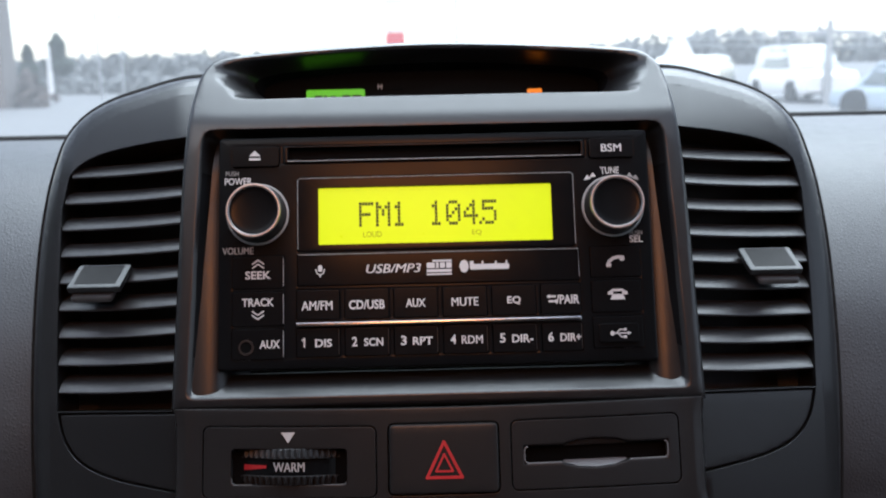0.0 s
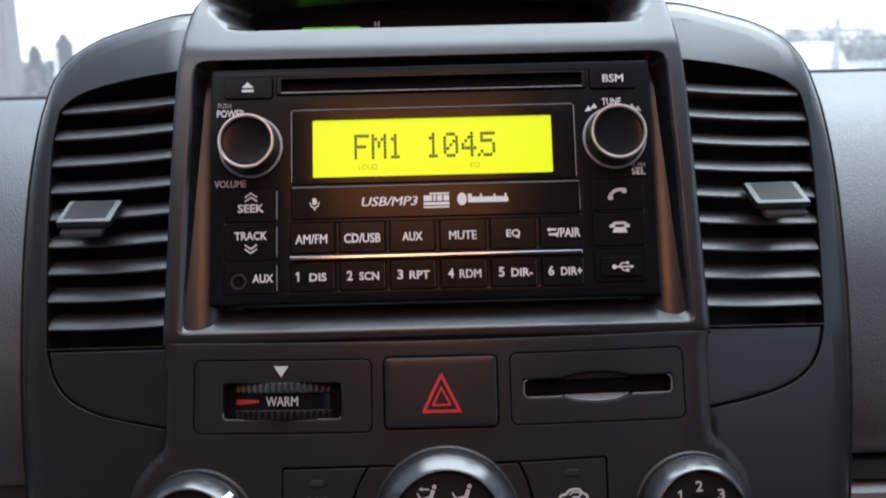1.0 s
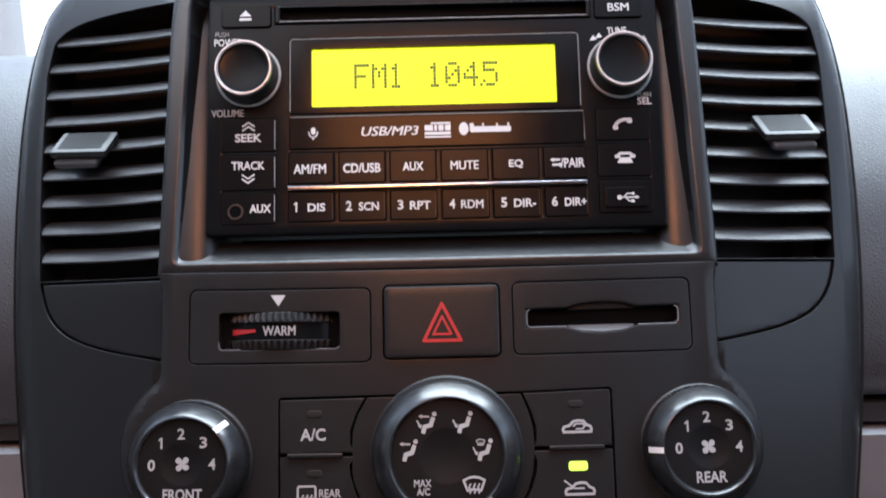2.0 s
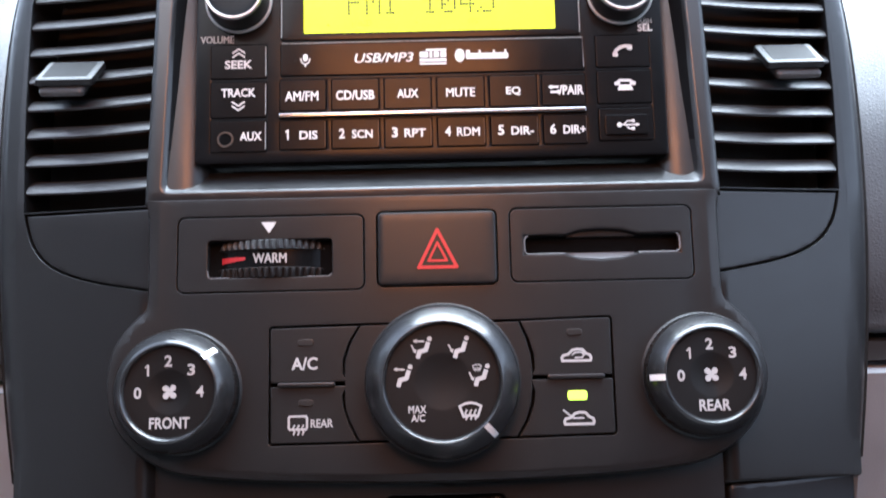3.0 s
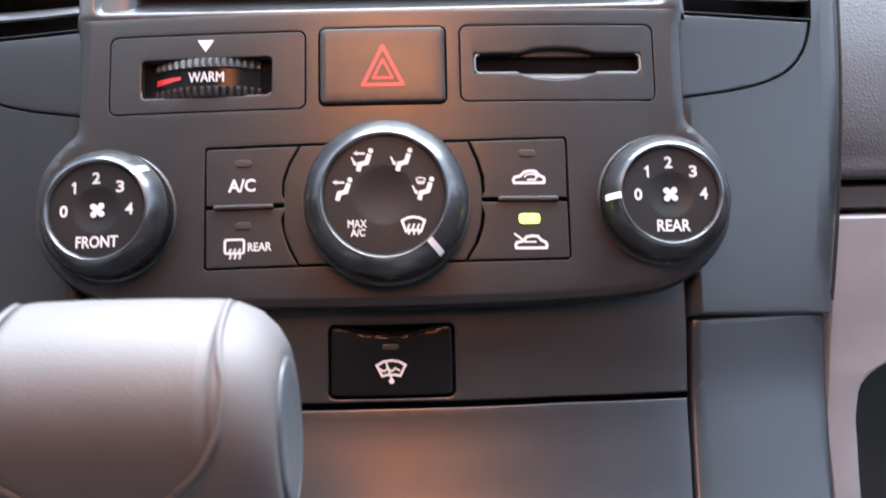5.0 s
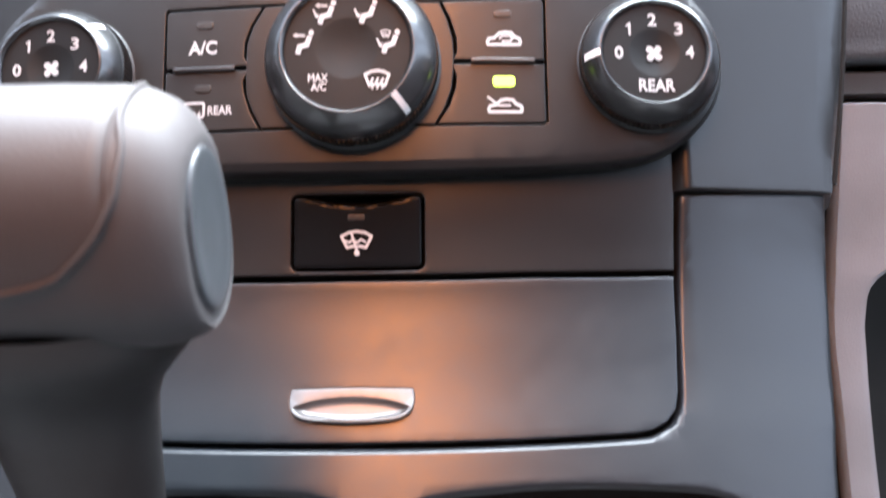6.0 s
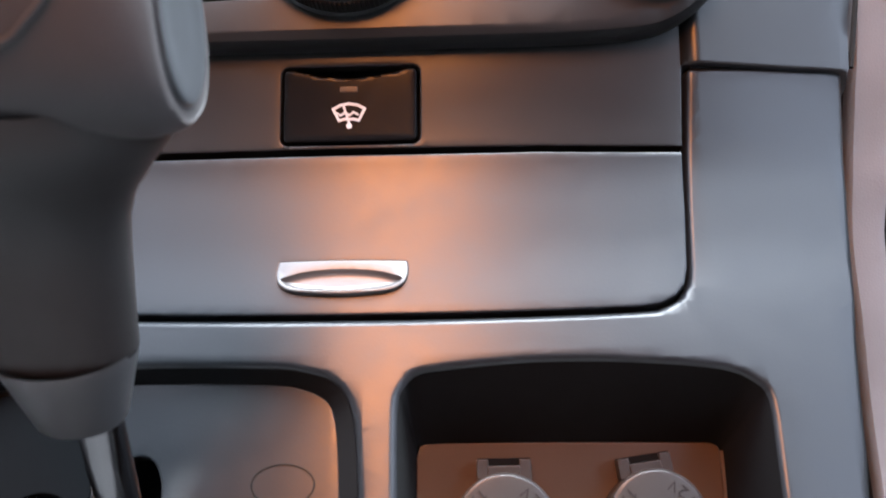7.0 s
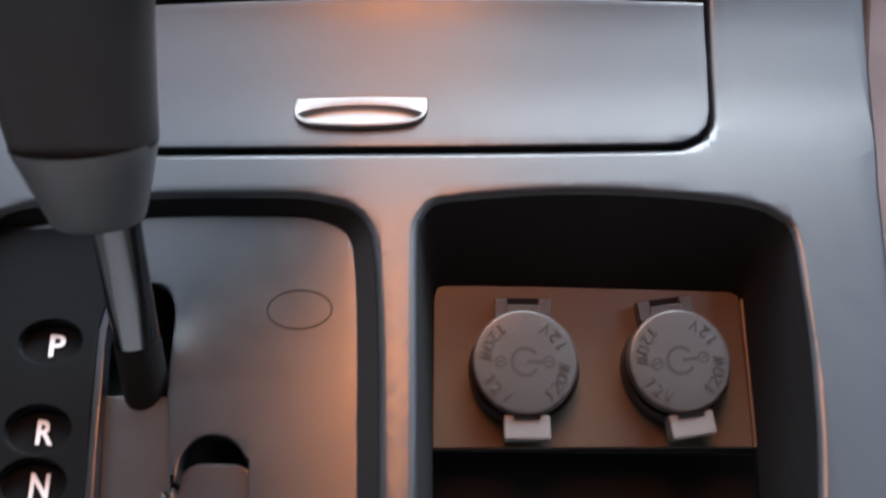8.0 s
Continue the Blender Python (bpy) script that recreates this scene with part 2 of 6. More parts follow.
def holed(outer, holes, z0, z1, r=0.8, hole_r=0.6, hole_depth=None):
    """A plate with holes: its face, rounded rims, and walls down to z0."""
    bm = bmesh.new()
    rim = loft(bm, outer, [(0, z0), (0, z1 - r), (r * 0.3, z1 - r * 0.3), (r, z1)], False)[-1]
    loops = [rim]
    for h in holes:
        depth = z0 if hole_depth is None else hole_depth
        loops.append(loft(bm, h[::-1], [(0, depth), (0, z1 - hole_r), (hole_r * 0.3, z1 - hole_r * 0.3), (hole_r, z1)], False)[-1])
    edges = []
    for loop in loops:
        for a, b in zip(loop, loop[1:] + loop[:1]):
            edges.append(bm.edges.get((a, b)) or bm.edges.new((a, b)))
    made = bmesh.ops.triangle_fill(bm, edges=edges, use_beauty=True, normal=(0, 0, 1))
    for f in made["geom"]:
        if isinstance(f, bmesh.types.BMFace):
            f.material_index = 1
            if f.normal.z < 0:
                f.normal_flip()
    return bm


def cuts(bm, xs=(), ys=()):
    """Extra edges across a plate, so that it can bend."""
    for axis, places in ((Vector((1, 0, 0)), xs), (Vector((0, 1, 0)), ys)):
        for v in places:
            bmesh.ops.bisect_plane(bm, geom=bm.verts[:] + bm.edges[:] + bm.faces[:], dist=1e-5, plane_co=axis * v, plane_no=axis)
    xs, ys = list(xs), list(ys)

    def on_cut(e):
        p, q = e.verts[0].co, e.verts[1].co
        return (abs(p.x - q.x) < 2e-4 and any(abs(p.x - v) < 2e-4 for v in xs)) or (abs(p.y - q.y) < 2e-4 and any(abs(p.y - v) < 2e-4 for v in ys))
    spare = [e for e in bm.edges if len(e.link_faces) == 2 and all(f.material_index == 1 for f in e.link_faces) and not on_cut(e)]
    bmesh.ops.dissolve_edges(bm, edges=spare, use_verts=True)
    bmesh.ops.remove_doubles(bm, verts=bm.verts[:], dist=0.02)
    bmesh.ops.dissolve_degenerate(bm, dist=0.01, edges=bm.edges[:])
    return bm


def lathe(cx, cy, profile, n=64, ry=1.0):
    """A turned part: (radius, height) from foot to crown, about an axis out of the face."""
    bm = bmesh.new()
    rings = []
    for r, z in profile:
        if r < 1e-6:
            rings.append([bm.verts.new((cx, cy, z))])
        else:
            rings.append([bm.verts.new((cx + r * math.cos(2 * math.pi * k / n), cy + r * ry * math.sin(2 * math.pi * k / n), z)) for k in range(n)])
    for a, b in zip(rings, rings[1:]):
        for k in range(n):
            if len(b) == 1:
                bm.faces.new((a[k], a[(k + 1) % n], b[0]))
            elif len(a) == 1:
                bm.faces.new((a[0], b[(k + 1) % n], b[k]))
            else:
                bm.faces.new((a[k], a[(k + 1) % n], b[(k + 1) % n], b[k]))
    return bm


def tube(points, r, n=8, closed=False, flat=1.0):
    """A thin rod along points."""
    bm = bmesh.new()
    pts = [Vector(p) for p in points]
    rings, count = [], len(pts)
    for i, p in enumerate(pts):
        a, b = (pts[(i - 1) % count], pts[(i + 1) % count]) if closed else (pts[max(i - 1, 0)], pts[min(i + 1, count - 1)])
        d = (b - a).normalized()
        u = d.cross(Vector((0, 0, 1)))
        u = u.normalized() if u.length > 1e-4 else Vector((1, 0, 0))
        w = u.cross(d).normalized()
        rings.append([bm.verts.new(p + u * (r * math.cos(2 * math.pi * k / n)) + w * (r * flat * math.sin(2 * math.pi * k / n))) for k in range(n)])
    for a, b in zip(rings, rings[1:] + (rings[:1] if closed else [])):
        for k in range(n):
            bm.faces.new((a[k], a[(k + 1) % n], b[(k + 1) % n], b[k]))
    if not closed:
        bm.faces.new(rings[0][::-1])
        bm.faces.new(rings[-1])
    return bm


def merge(*meshes):
    out = bmesh.new()
    for bm in meshes:
        tmp = bpy.data.meshes.new("tmp")
        bm.to_mesh(tmp)
        bm.free()
        out.from_mesh(tmp)
        bpy.data.meshes.remove(tmp)
    return out


def thing(name, place, label, category, group="", kind=""):
    ob = new(name)
    ob.location = place
    ob.empty_display_size = 0.02
    return tagged(ob, label, category, group, kind)


def root(ob):
    place = Vector(ob.location)
    while ob.parent:
        ob = ob.parent
        place += ob.location
    return place


def mapped_normals(bm, at, smooth):
    """Shading normals of a plate, worked out while it lies flat and carried along by the map that bends it."""
    bm.normal_update()
    limit, out = math.cos(radians(smooth)), []
    weight = [f.calc_area() for f in bm.faces]
    bm.faces.index_update()
    turn = {}
    for v in bm.verts:
        p = Vector(v.co)
        o = at(p)
        cols = [at(p + Vector(e)) - o for e in ((0.3, 0, 0), (0, 0.3, 0), (0, 0, 0.3))]
        turn[v] = (cols[1].cross(cols[2]), cols[2].cross(cols[0]), cols[0].cross(cols[1]))
    thin = [a < 0.06 or a < 0.004 * f.calc_perimeter() ** 2 for a, f in zip(weight, bm.faces)]
    for f in bm.faces:
        aim = f.normal
        if thin[f.index]:
            beside = [g for e in f.edges for g in e.link_faces if g is not f]
            if beside:
                aim = max(beside, key=lambda g: weight[g.index] * (0.05 if thin[g.index] else 1.0)).normal
        for v in f.verts:
            n = Vector()
            for g in v.link_faces:
                if not thin[g.index] and g.normal.dot(aim) > limit:
                    n += g.normal * weight[g.index]
            if n.length < 1e-9:
                n = aim.copy()
            n = n.normalized() if n.length > 1e-9 else f.normal
            a, b, c = turn[v]
            out.append((a * n.x + b * n.y + c * n.z).normalized())
    return out


def part(name, bm, mat, parent=None, label="", at=None, smooth=35.0, even=True):
    """Links a bmesh as one mesh object under a thing or a part; at maps its millimetres to the room."""
    shading = None
    if at:
        if even == "map":
            bmesh.ops.recalc_face_normals(bm, faces=bm.faces[:])
            shading = mapped_normals(bm, at, smooth)
        for v in bm.verts:
            v.co = at(v.co)
    if bm.faces and not shading:
        bmesh.ops.recalc_face_normals(bm, faces=bm.faces[:])
    base = root(parent) if parent else Vector()
    bmesh.ops.translate(bm, verts=bm.verts[:], vec=-base)
    me = bpy.data.meshes.new(name)
    bm.to_mesh(me)
    bm.free()
    for p in me.polygons:
        p.use_smooth, p.material_index = True, 0
    if shading:
        facing, k = 0.0, 0
        for p in me.polygons:
            facing += shading[k].dot(p.normal) * p.area
            k += p.loop_total
        if facing < 0:
            shading = [-n for n in shading]
        me.normals_split_custom_set(shading)
    else:
        me.set_sharp_from_angle(angle=radians(smooth))
    me.materials.append(mat)
    ob = new(name, me)
    ob.parent = parent
    if even is True and len(me.polygons) > 6:
        fair = ob.modifiers.new("even_normals", "WEIGHTED_NORMAL")
        fair.keep_sharp, fair.weight = True, 65
    return tagged(ob, label)


def lettering(text, cx, cy, w, h, z=0.15, bold=0.0, slant=0.0, spin=0.0):
    """A word as thin raised print, fitted to a box."""
    if text == "1":
        c, s = math.cos(radians(spin)), math.sin(radians(spin))
        line = [(0.0, -0.5), (0.16, -0.5), (0.16, 0.5), (0.04, 0.5), (-0.2, 0.3), (-0.2, 0.16), (0.0, 0.26)]
        return bars([[(cx + (x * c - y * s) * h, cy + (x * s + y * c) * h) for x, y in line]], z, z + 0.1)
    doubled = bold > 0.009 and "M" in text
    bold = 0.0 if "M" in text else min(bold, 0.022)
    data = bpy.data.curves.new("word", "FONT")
    data.body, data.size, data.extrude, data.offset, data.resolution_u = text, 1.0, 0.02, bold, 3
    ob = new("word", data)
    me = bpy.data.meshes.new_from_object(ob.evaluated_get(bpy.context.evaluated_depsgraph_get()))
    bpy.data.objects.remove(ob)
    bpy.data.curves.remove(data)
    bm = bmesh.new()
    bm.from_mesh(me)
    bpy.data.meshes.remove(me)
    xs, ys = [v.co.x for v in bm.verts], [v.co.y for v in bm.verts]
    x0, x1, y0, y1 = min(xs), max(xs), min(ys), max(ys)
    c, s = math.cos(radians(spin)), math.sin(radians(spin))
    for v in bm.verts:
        x, y = ((v.co.x - x0) / (x1 - x0) - 0.5) * w, ((v.co.y - y0) / (y1 - y0) - 0.5) * h
        x += y * slant
        v.co = (cx + x * c - y * s, cy + x * s + y * c, z + v.co.z * 4)
    if doubled:
        twin = bm.copy()
        bmesh.ops.translate(bm, verts=bm.verts[:], vec=(-0.022 * h, 0, 0))
        bmesh.ops.translate(twin, verts=twin.verts[:], vec=(0.022 * h, 0, 0.012))
        return merge(bm, twin)
    return bm


def bars(pieces, z0=0.0, z1=0.2):
    """Flat printed shapes from outlines."""
    bm = bmesh.new()
    for line in pieces:
        loft(bm, line, [(0, z0), (0, z1)], True)
    return bm


def stroke(points, w, closed=False):
    """The outlines of a drawn line, one four-sided piece a stretch."""
    out = []
    seq = list(zip(points, points[1:])) + ([(points[-1], points[0])] if closed else [])
    for a, b in seq:
        a, b = Vector(a), Vector(b)
        d = (b - a).normalized() if (b - a).length > 1e-6 else Vector((1, 0))
        m = Vector((-d.y, d.x)) * w / 2
        e = d * w * 0.35
        out.append([tuple(a - e - m), tuple(b + e - m), tuple(b + e + m), tuple(a - e + m)])
    return out


def band(cx, cy, r, w, a0, a1):
    """A curved stroke as one outline."""
    turn = [radians(a0 + (a1 - a0) * k / 24) for k in range(25)]
    return [(cx + (r + w / 2) * math.cos(a), cy + (r + w / 2) * math.sin(a)) for a in turn] + [(cx + (r - w / 2) * math.cos(a), cy + (r - w / 2) * math.sin(a)) for a in turn[::-1]]


def moved(line, dx, dy, k=1.0):
    return [(x * k + dx, y * k + dy) for x, y in line]


# ---- cabin shell ----
def slab(name, corners, thick, mat, label, category="cabin shell"):
    """A plain panel of given thickness between corners that lie in one plane."""
    bm = bmesh.new()
    vs = [bm.verts.new(c) for c in corners]
    f = bm.faces.new(vs)
    f.normal_update()
    n = f.normal.copy()
    made = bmesh.ops.extrude_face_region(bm, geom=[f])
    bmesh.ops.translate(bm, verts=[v for v in made["geom"] if isinstance(v, bmesh.types.BMVert)], vec=n * thick)
    return tagged(part(name, bm, mat), label, category, kind="structure")


slab("ceiling", [(-0.72, -0.10, 1.70), (0.72, -0.10, 1.70), (0.72, -2.2, 1.74), (-0.72, -2.2, 1.74)], 0.03, HEADLINER, "pale cloth headliner over the cabin")
slab("floor", [(-0.75, 1.1, 0.45), (-0.75, -2.2, 0.45), (0.75, -2.2, 0.45), (0.75, 1.1, 0.45)], 0.03, CABIN, "grey carpeted cabin floor")
# rear wall added up to the roof, out of view, to block light
slab("wall_rear", [(-0.75, -2.2, 0.45), (-0.75, -2.2, 1.72), (0.75, -2.2, 1.72), (0.75, -2.2, 0.45)], 0.03, CABIN, "unseen rear wall carried up over the window to block light")
slab("wall_front", [(-0.75, 1.0, 0.45), (0.75, 1.0, 0.45), (0.75, 1.0, 1.27), (-0.75, 1.0, 1.27)], 0.03, CABIN, "dark bulkhead behind the dashboard")
for side in (-1, 1):
    nm = "left" if side < 0 else "right"
    # unseen left wall closes its window; sill heights set how much light enters
    sill = 1.72 if side < 0 else 1.33
    slab("wall_" + nm, [(side * 0.76, 0.5, 0.45), (side * 0.76, -2.2, 0.45), (side * 0.76, -2.2, sill), (side * 0.76, 0.5, sill)], 0.03, CABIN, "unseen side wall of the cabin, its height set to hold back light")
    slab("wall_front_" + nm, [(side * 0.76, 1.0, 0.45), (side * 0.76, 0.5, 0.45), (side * 0.76, 0.5, 1.28), (side * 0.76, 1.0, 1.28)], 0.03, CABIN, "dark trimmed scuttle side")
    # solid wall added over the rear side windows to cut light from behind
    slab("wall_rear_" + nm, [(side * 0.76, -0.50, 1.28), (side * 0.76, -2.2, 1.28), (side * 0.74, -2.2, 1.75), (side * 0.74, -0.50, 1.75)], 0.03, CABIN, "unseen wall over the rear side windows to block light")
    slab("pillar_" + nm, [(side * 0.74, 1.02, 1.262), (side * 0.74, 0.92, 1.262), (side * 0.70, -0.14, 1.70), (side * 0.70, -0.04, 1.70)], 0.03, CABIN, "dark raked pillar beside the windscreen")

# the windscreen: clear glass with a thin translucent film added to haze the view
FILM = bpy.data.materials.new("hazed_windscreen")
FILM.use_nodes = True
fn, fl = FILM.node_tree.nodes, FILM.node_tree.links
fn.clear()
clear, haze_veil, gleam = fn.new("ShaderNodeBsdfTransparent"), fn.new("ShaderNodeBsdfTranslucent"), fn.new("ShaderNodeBsdfGlossy")
haze_veil.inputs["Color"].default_value = (0.85, 0.87, 0.9, 1)
gleam.inputs["Roughness"].default_value = 0.02
veil_noise = fn.new("ShaderNodeTexNoise")
veil_noise.inputs["Scale"].default_value = 6.0
film = fn.new("ShaderNodeMapRange")
film.inputs["To Min"].default_value, film.inputs["To Max"].default_value = 0.034, 0.05
fl.new(veil_noise.outputs["Fac"], film.inputs["Value"])
mix1, mix2, fout = fn.new("ShaderNodeMixShader"), fn.new("ShaderNodeMixShader"), fn.new("ShaderNodeOutputMaterial")
fl.new(film.outputs[0], mix1.inputs["Fac"])
fl.new(clear.outputs[0], mix1.inputs[1])
fl.new(haze_veil.outputs[0], mix1.inputs[2])
mix2.inputs["Fac"].default_value = 0.03
fl.new(mix1.outputs[0], mix2.inputs[1])
fl.new(gleam.outputs[0], mix2.inputs[2])
fl.new(mix2.outputs[0], fout.inputs[0])
pane = slab("windscreen", [(-0.72, 1.02, 1.265), (0.72, 1.02, 1.265), (0.70, -0.10, 1.70), (-0.70, -0.10, 1.70)], 0.004, FILM, "raked windscreen with a translucent film added for haze", "windscreen")
pane.visible_shadow = False

lamp_case = thing("dome_lamp", LAMP, "small warm dome lamp under the headliner", "lamp")
part("housing", holed(rect(-115, -156, 115, 156, 12), [rect(-105, -146, 105, 146, 8)], 0, 44, 3), CABIN, lamp_case, at=lambda p: Vector(LAMP) + Vector((p[0] * MM, p[1] * MM, 0.034 - p[2] * MM)))

# ---- dashboard wings ----
WINGLINE = smooth_line([(0.98, 1.272), (0.80, 1.312), (0.66, 1.322), (0.56, 1.3245), (0.49, 1.318), (0.44, 1.298), (0.396, 1.260), (0.374, 1.224), (0.364, 1.197), (0.3605, 1.176), (0.3635, 1.166), (0.40, 1.1625)], 6)


def swept(line, xs, bend=0.0):
    """A profile of (y, z) drawn across the car."""
    bm = bmesh.new()
    rows = [[bm.verts.new((x, y + bend * x * x, z)) for y, z in line] for x in xs]
    for a, b in zip(rows, rows[1:]):
        for i in range(len(line) - 1):
            bm.faces.new((a[i], a[i + 1], b[i + 1], b[i]))
    return bm


dash = thing("dashboard", (0, 0.45, 1.2), "grey grained dashboard pad under the windscreen", "dashboard")
for side in (-1, 1):
    drop = 0.008 if side < 0 else 0.003
    part("dash_wing", swept([(y, z - drop) for y, z in WINGLINE], [side * (0.150 + 0.03 * k) for k in range(20)]), WING, dash, "pale grey grained padded skin")
    seal = [(side * x, 0.64, 1.3235 - drop) for x in (0.15, 0.3, 0.5, 0.72)]
    part("scuttle_seal", tube(seal, 0.0028, 8), RUBBER, dash, "black rubber strip at the foot of the windscreen")
part("dash_top", swept([(0.98, 1.27), (0.80, 1.306), (0.62, 1.316), (0.50, 1.316), (0.45, 1.30)], [-0.17 + 0.034 * k for k in range(11)]), WING, dash, "grey grained pad behind the display hood")
part("dash_core", swept([(0.47, 1.30), (0.47, 0.6)], [-0.75 + 0.15 * k for k in range(11)]), VOID, dash, "dark hollow behind the dashboard")

# beige lower panels beside the console, below a dark ledge
for side in (-1, 1):
    low = thing("knee_panel", (side * 0.25, 0.40, 1.1), "beige grained lower panel beside the centre console", "trim panel", "lower dashboard panels")
    bm = bmesh.new()
    rows, rows_edge = [], []
    for y, z, x, w in smooth_line([(0.354, 1.149, 0.330, 0.1715), (0.356, 1.135, 0.320, 0.1735), (0.358, 1.115, 0.270, 0.1745), (0.360, 1.095, 0.220, 0.1755), (0.360, 1.082, 0.1960, 0.1760), (0.361, 1.067, 0.1928, 0.1768), (0.361, 1.052, 0.1942, 0.1785), (0.360, 1.030, 0.1967, 0.1820), (0.358, 0.993, 0.2020, 0.1868), (0.350, 0.95, 0.208, 0.192), (0.330, 0.87, 0.217, 0.200)], 4):
        ring = [(w - 0.001, y + 0.020), (w - 0.0006, y + 0.005), (w + 0.0003, y + 0.0012), (w + 0.0016, y), (x - 0.005, y), (x - 0.002, y + 0.0015), (x - 0.0005, y + 0.006), (x, y + 0.014), (x + 0.002, y + 0.06)]
        rows.append([bm.verts.new((side * a, b, z)) for a, b in ring])
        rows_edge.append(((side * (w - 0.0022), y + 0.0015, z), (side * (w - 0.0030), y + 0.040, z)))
    for a, b in zip(rows, rows[1:]):
        for i in range(8):
            bm.faces.new((a[i], a[i + 1], b[i + 1], b[i]))
    rear = [bm.verts.new((v.co.x, 0.43, 1.149)) for v in rows[0]]
    for i in range(8):
        bm.faces.new((rows[0][i], rear[i], rear[i + 1], rows[0][i + 1]))
    part("skin", bm, BEIGE, low)
    # dark strip puts the gap's shade over the panel's side wall
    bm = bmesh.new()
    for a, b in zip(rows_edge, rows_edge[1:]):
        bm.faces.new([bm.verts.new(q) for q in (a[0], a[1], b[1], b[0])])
    part("gap_shade", bm, RUBBER, low, "dark strip for the shade in the gap by the console")
    part("ledge", swept([(0.44, 1.166), (0.362, 1.1600), (0.360, 1.1525), (0.366, 1.1500), (0.44, 1.148)], [side * (0.150 + 0.05 * k) for k in range(12)]), RUBBER, low, "dark ledge above the panel")
    # black sheet stands in for the shaded footwell
    part("footwell_shade", swept([(0.46, 1.150), (0.43, 1.145), (0.425, 1.10), (0.42, 1.06), (0.43, 0.98), (0.45, 0.85)], [side * (0.182 + 0.05 * k) for k in range(11)]), BLACK, low, "black sheet for the dark of the footwell")

# ---- centre stack trim with display hood ----
stack = thing("centre_trim", (0, 0.36, 1.24), "satin grey trim round the car radio with a hooded display", "dash trim")
OUT = [(-108.6, -15.3), (108.6, -15.3), (107.2, 32), (105.6, 80), (103.6, 104), (100.6, 118), (97.5, 126.5), (90.5, 132.6), (78, 134.8), (55, 136.6), (25, 138.2), (0, 138.8),
       (-25, 138.2), (-55, 136.6), (-78, 134.8), (-90.5, 132.6), (-97.5, 126.5), (-100.6, 118), (-103.6, 104), (-105.6, 80), (-107.2, 32)]
HOOD = [(-80, 114.0), (-40, 113.9), (0, 113.9), (40, 113.9), (84, 114.0), (90, 119), (93, 125), (90, 129.5), (78, 132.2), (55, 134), (25, 135.8), (0, 136.3),
        (-25, 135.8), (-55, 134), (-78, 132.2), (-90, 129.5), (-93, 125), (-88, 119)]
SHELL = [tuple(map(float, q)) for q in smooth_line(OUT[1:] + OUT[:1], 3)]
SHELL = SHELL + [(-108.6 + 12.07 * k, -15.3) for k in range(1, 18)]
CORNER = [(99.2, -11.2), (100.6, -11.0), (101.7, -10.3), (102.3, -9.2), (102.4, -7.6), (100.6, 40), (98.0, 93.5), (97.4, 97.0), (96.2, 99.4), (94.0, 100.8), (91.0, 101.2)]
RIDGE = [(-x, y) for x, y in CORNER[:1]] + CORNER + [(-x, y) for x, y in CORNER[:0:-1]]


def fine(line, step):
    """More points along a straight-sided outline."""
    out = []
    for a, b in zip(line, line[1:] + line[:1]):
        k = max(1, int(math.hypot(b[0] - a[0], b[1] - a[1]) / step))
        out += [(a[0] + (b[0] - a[0]) * i / k, a[1] + (b[1] - a[1]) * i / k) for i in range(k)]
    return out


def hood_rings(line, steps):
    """The hood's mouth narrowing inwards with broad rounded cheeks."""
    return [[(x * (1 - dx / 92.0), 124 + (y - 124) * (1 - dy / 11.0), z) for x, y in line] for dx, dy, z in steps]


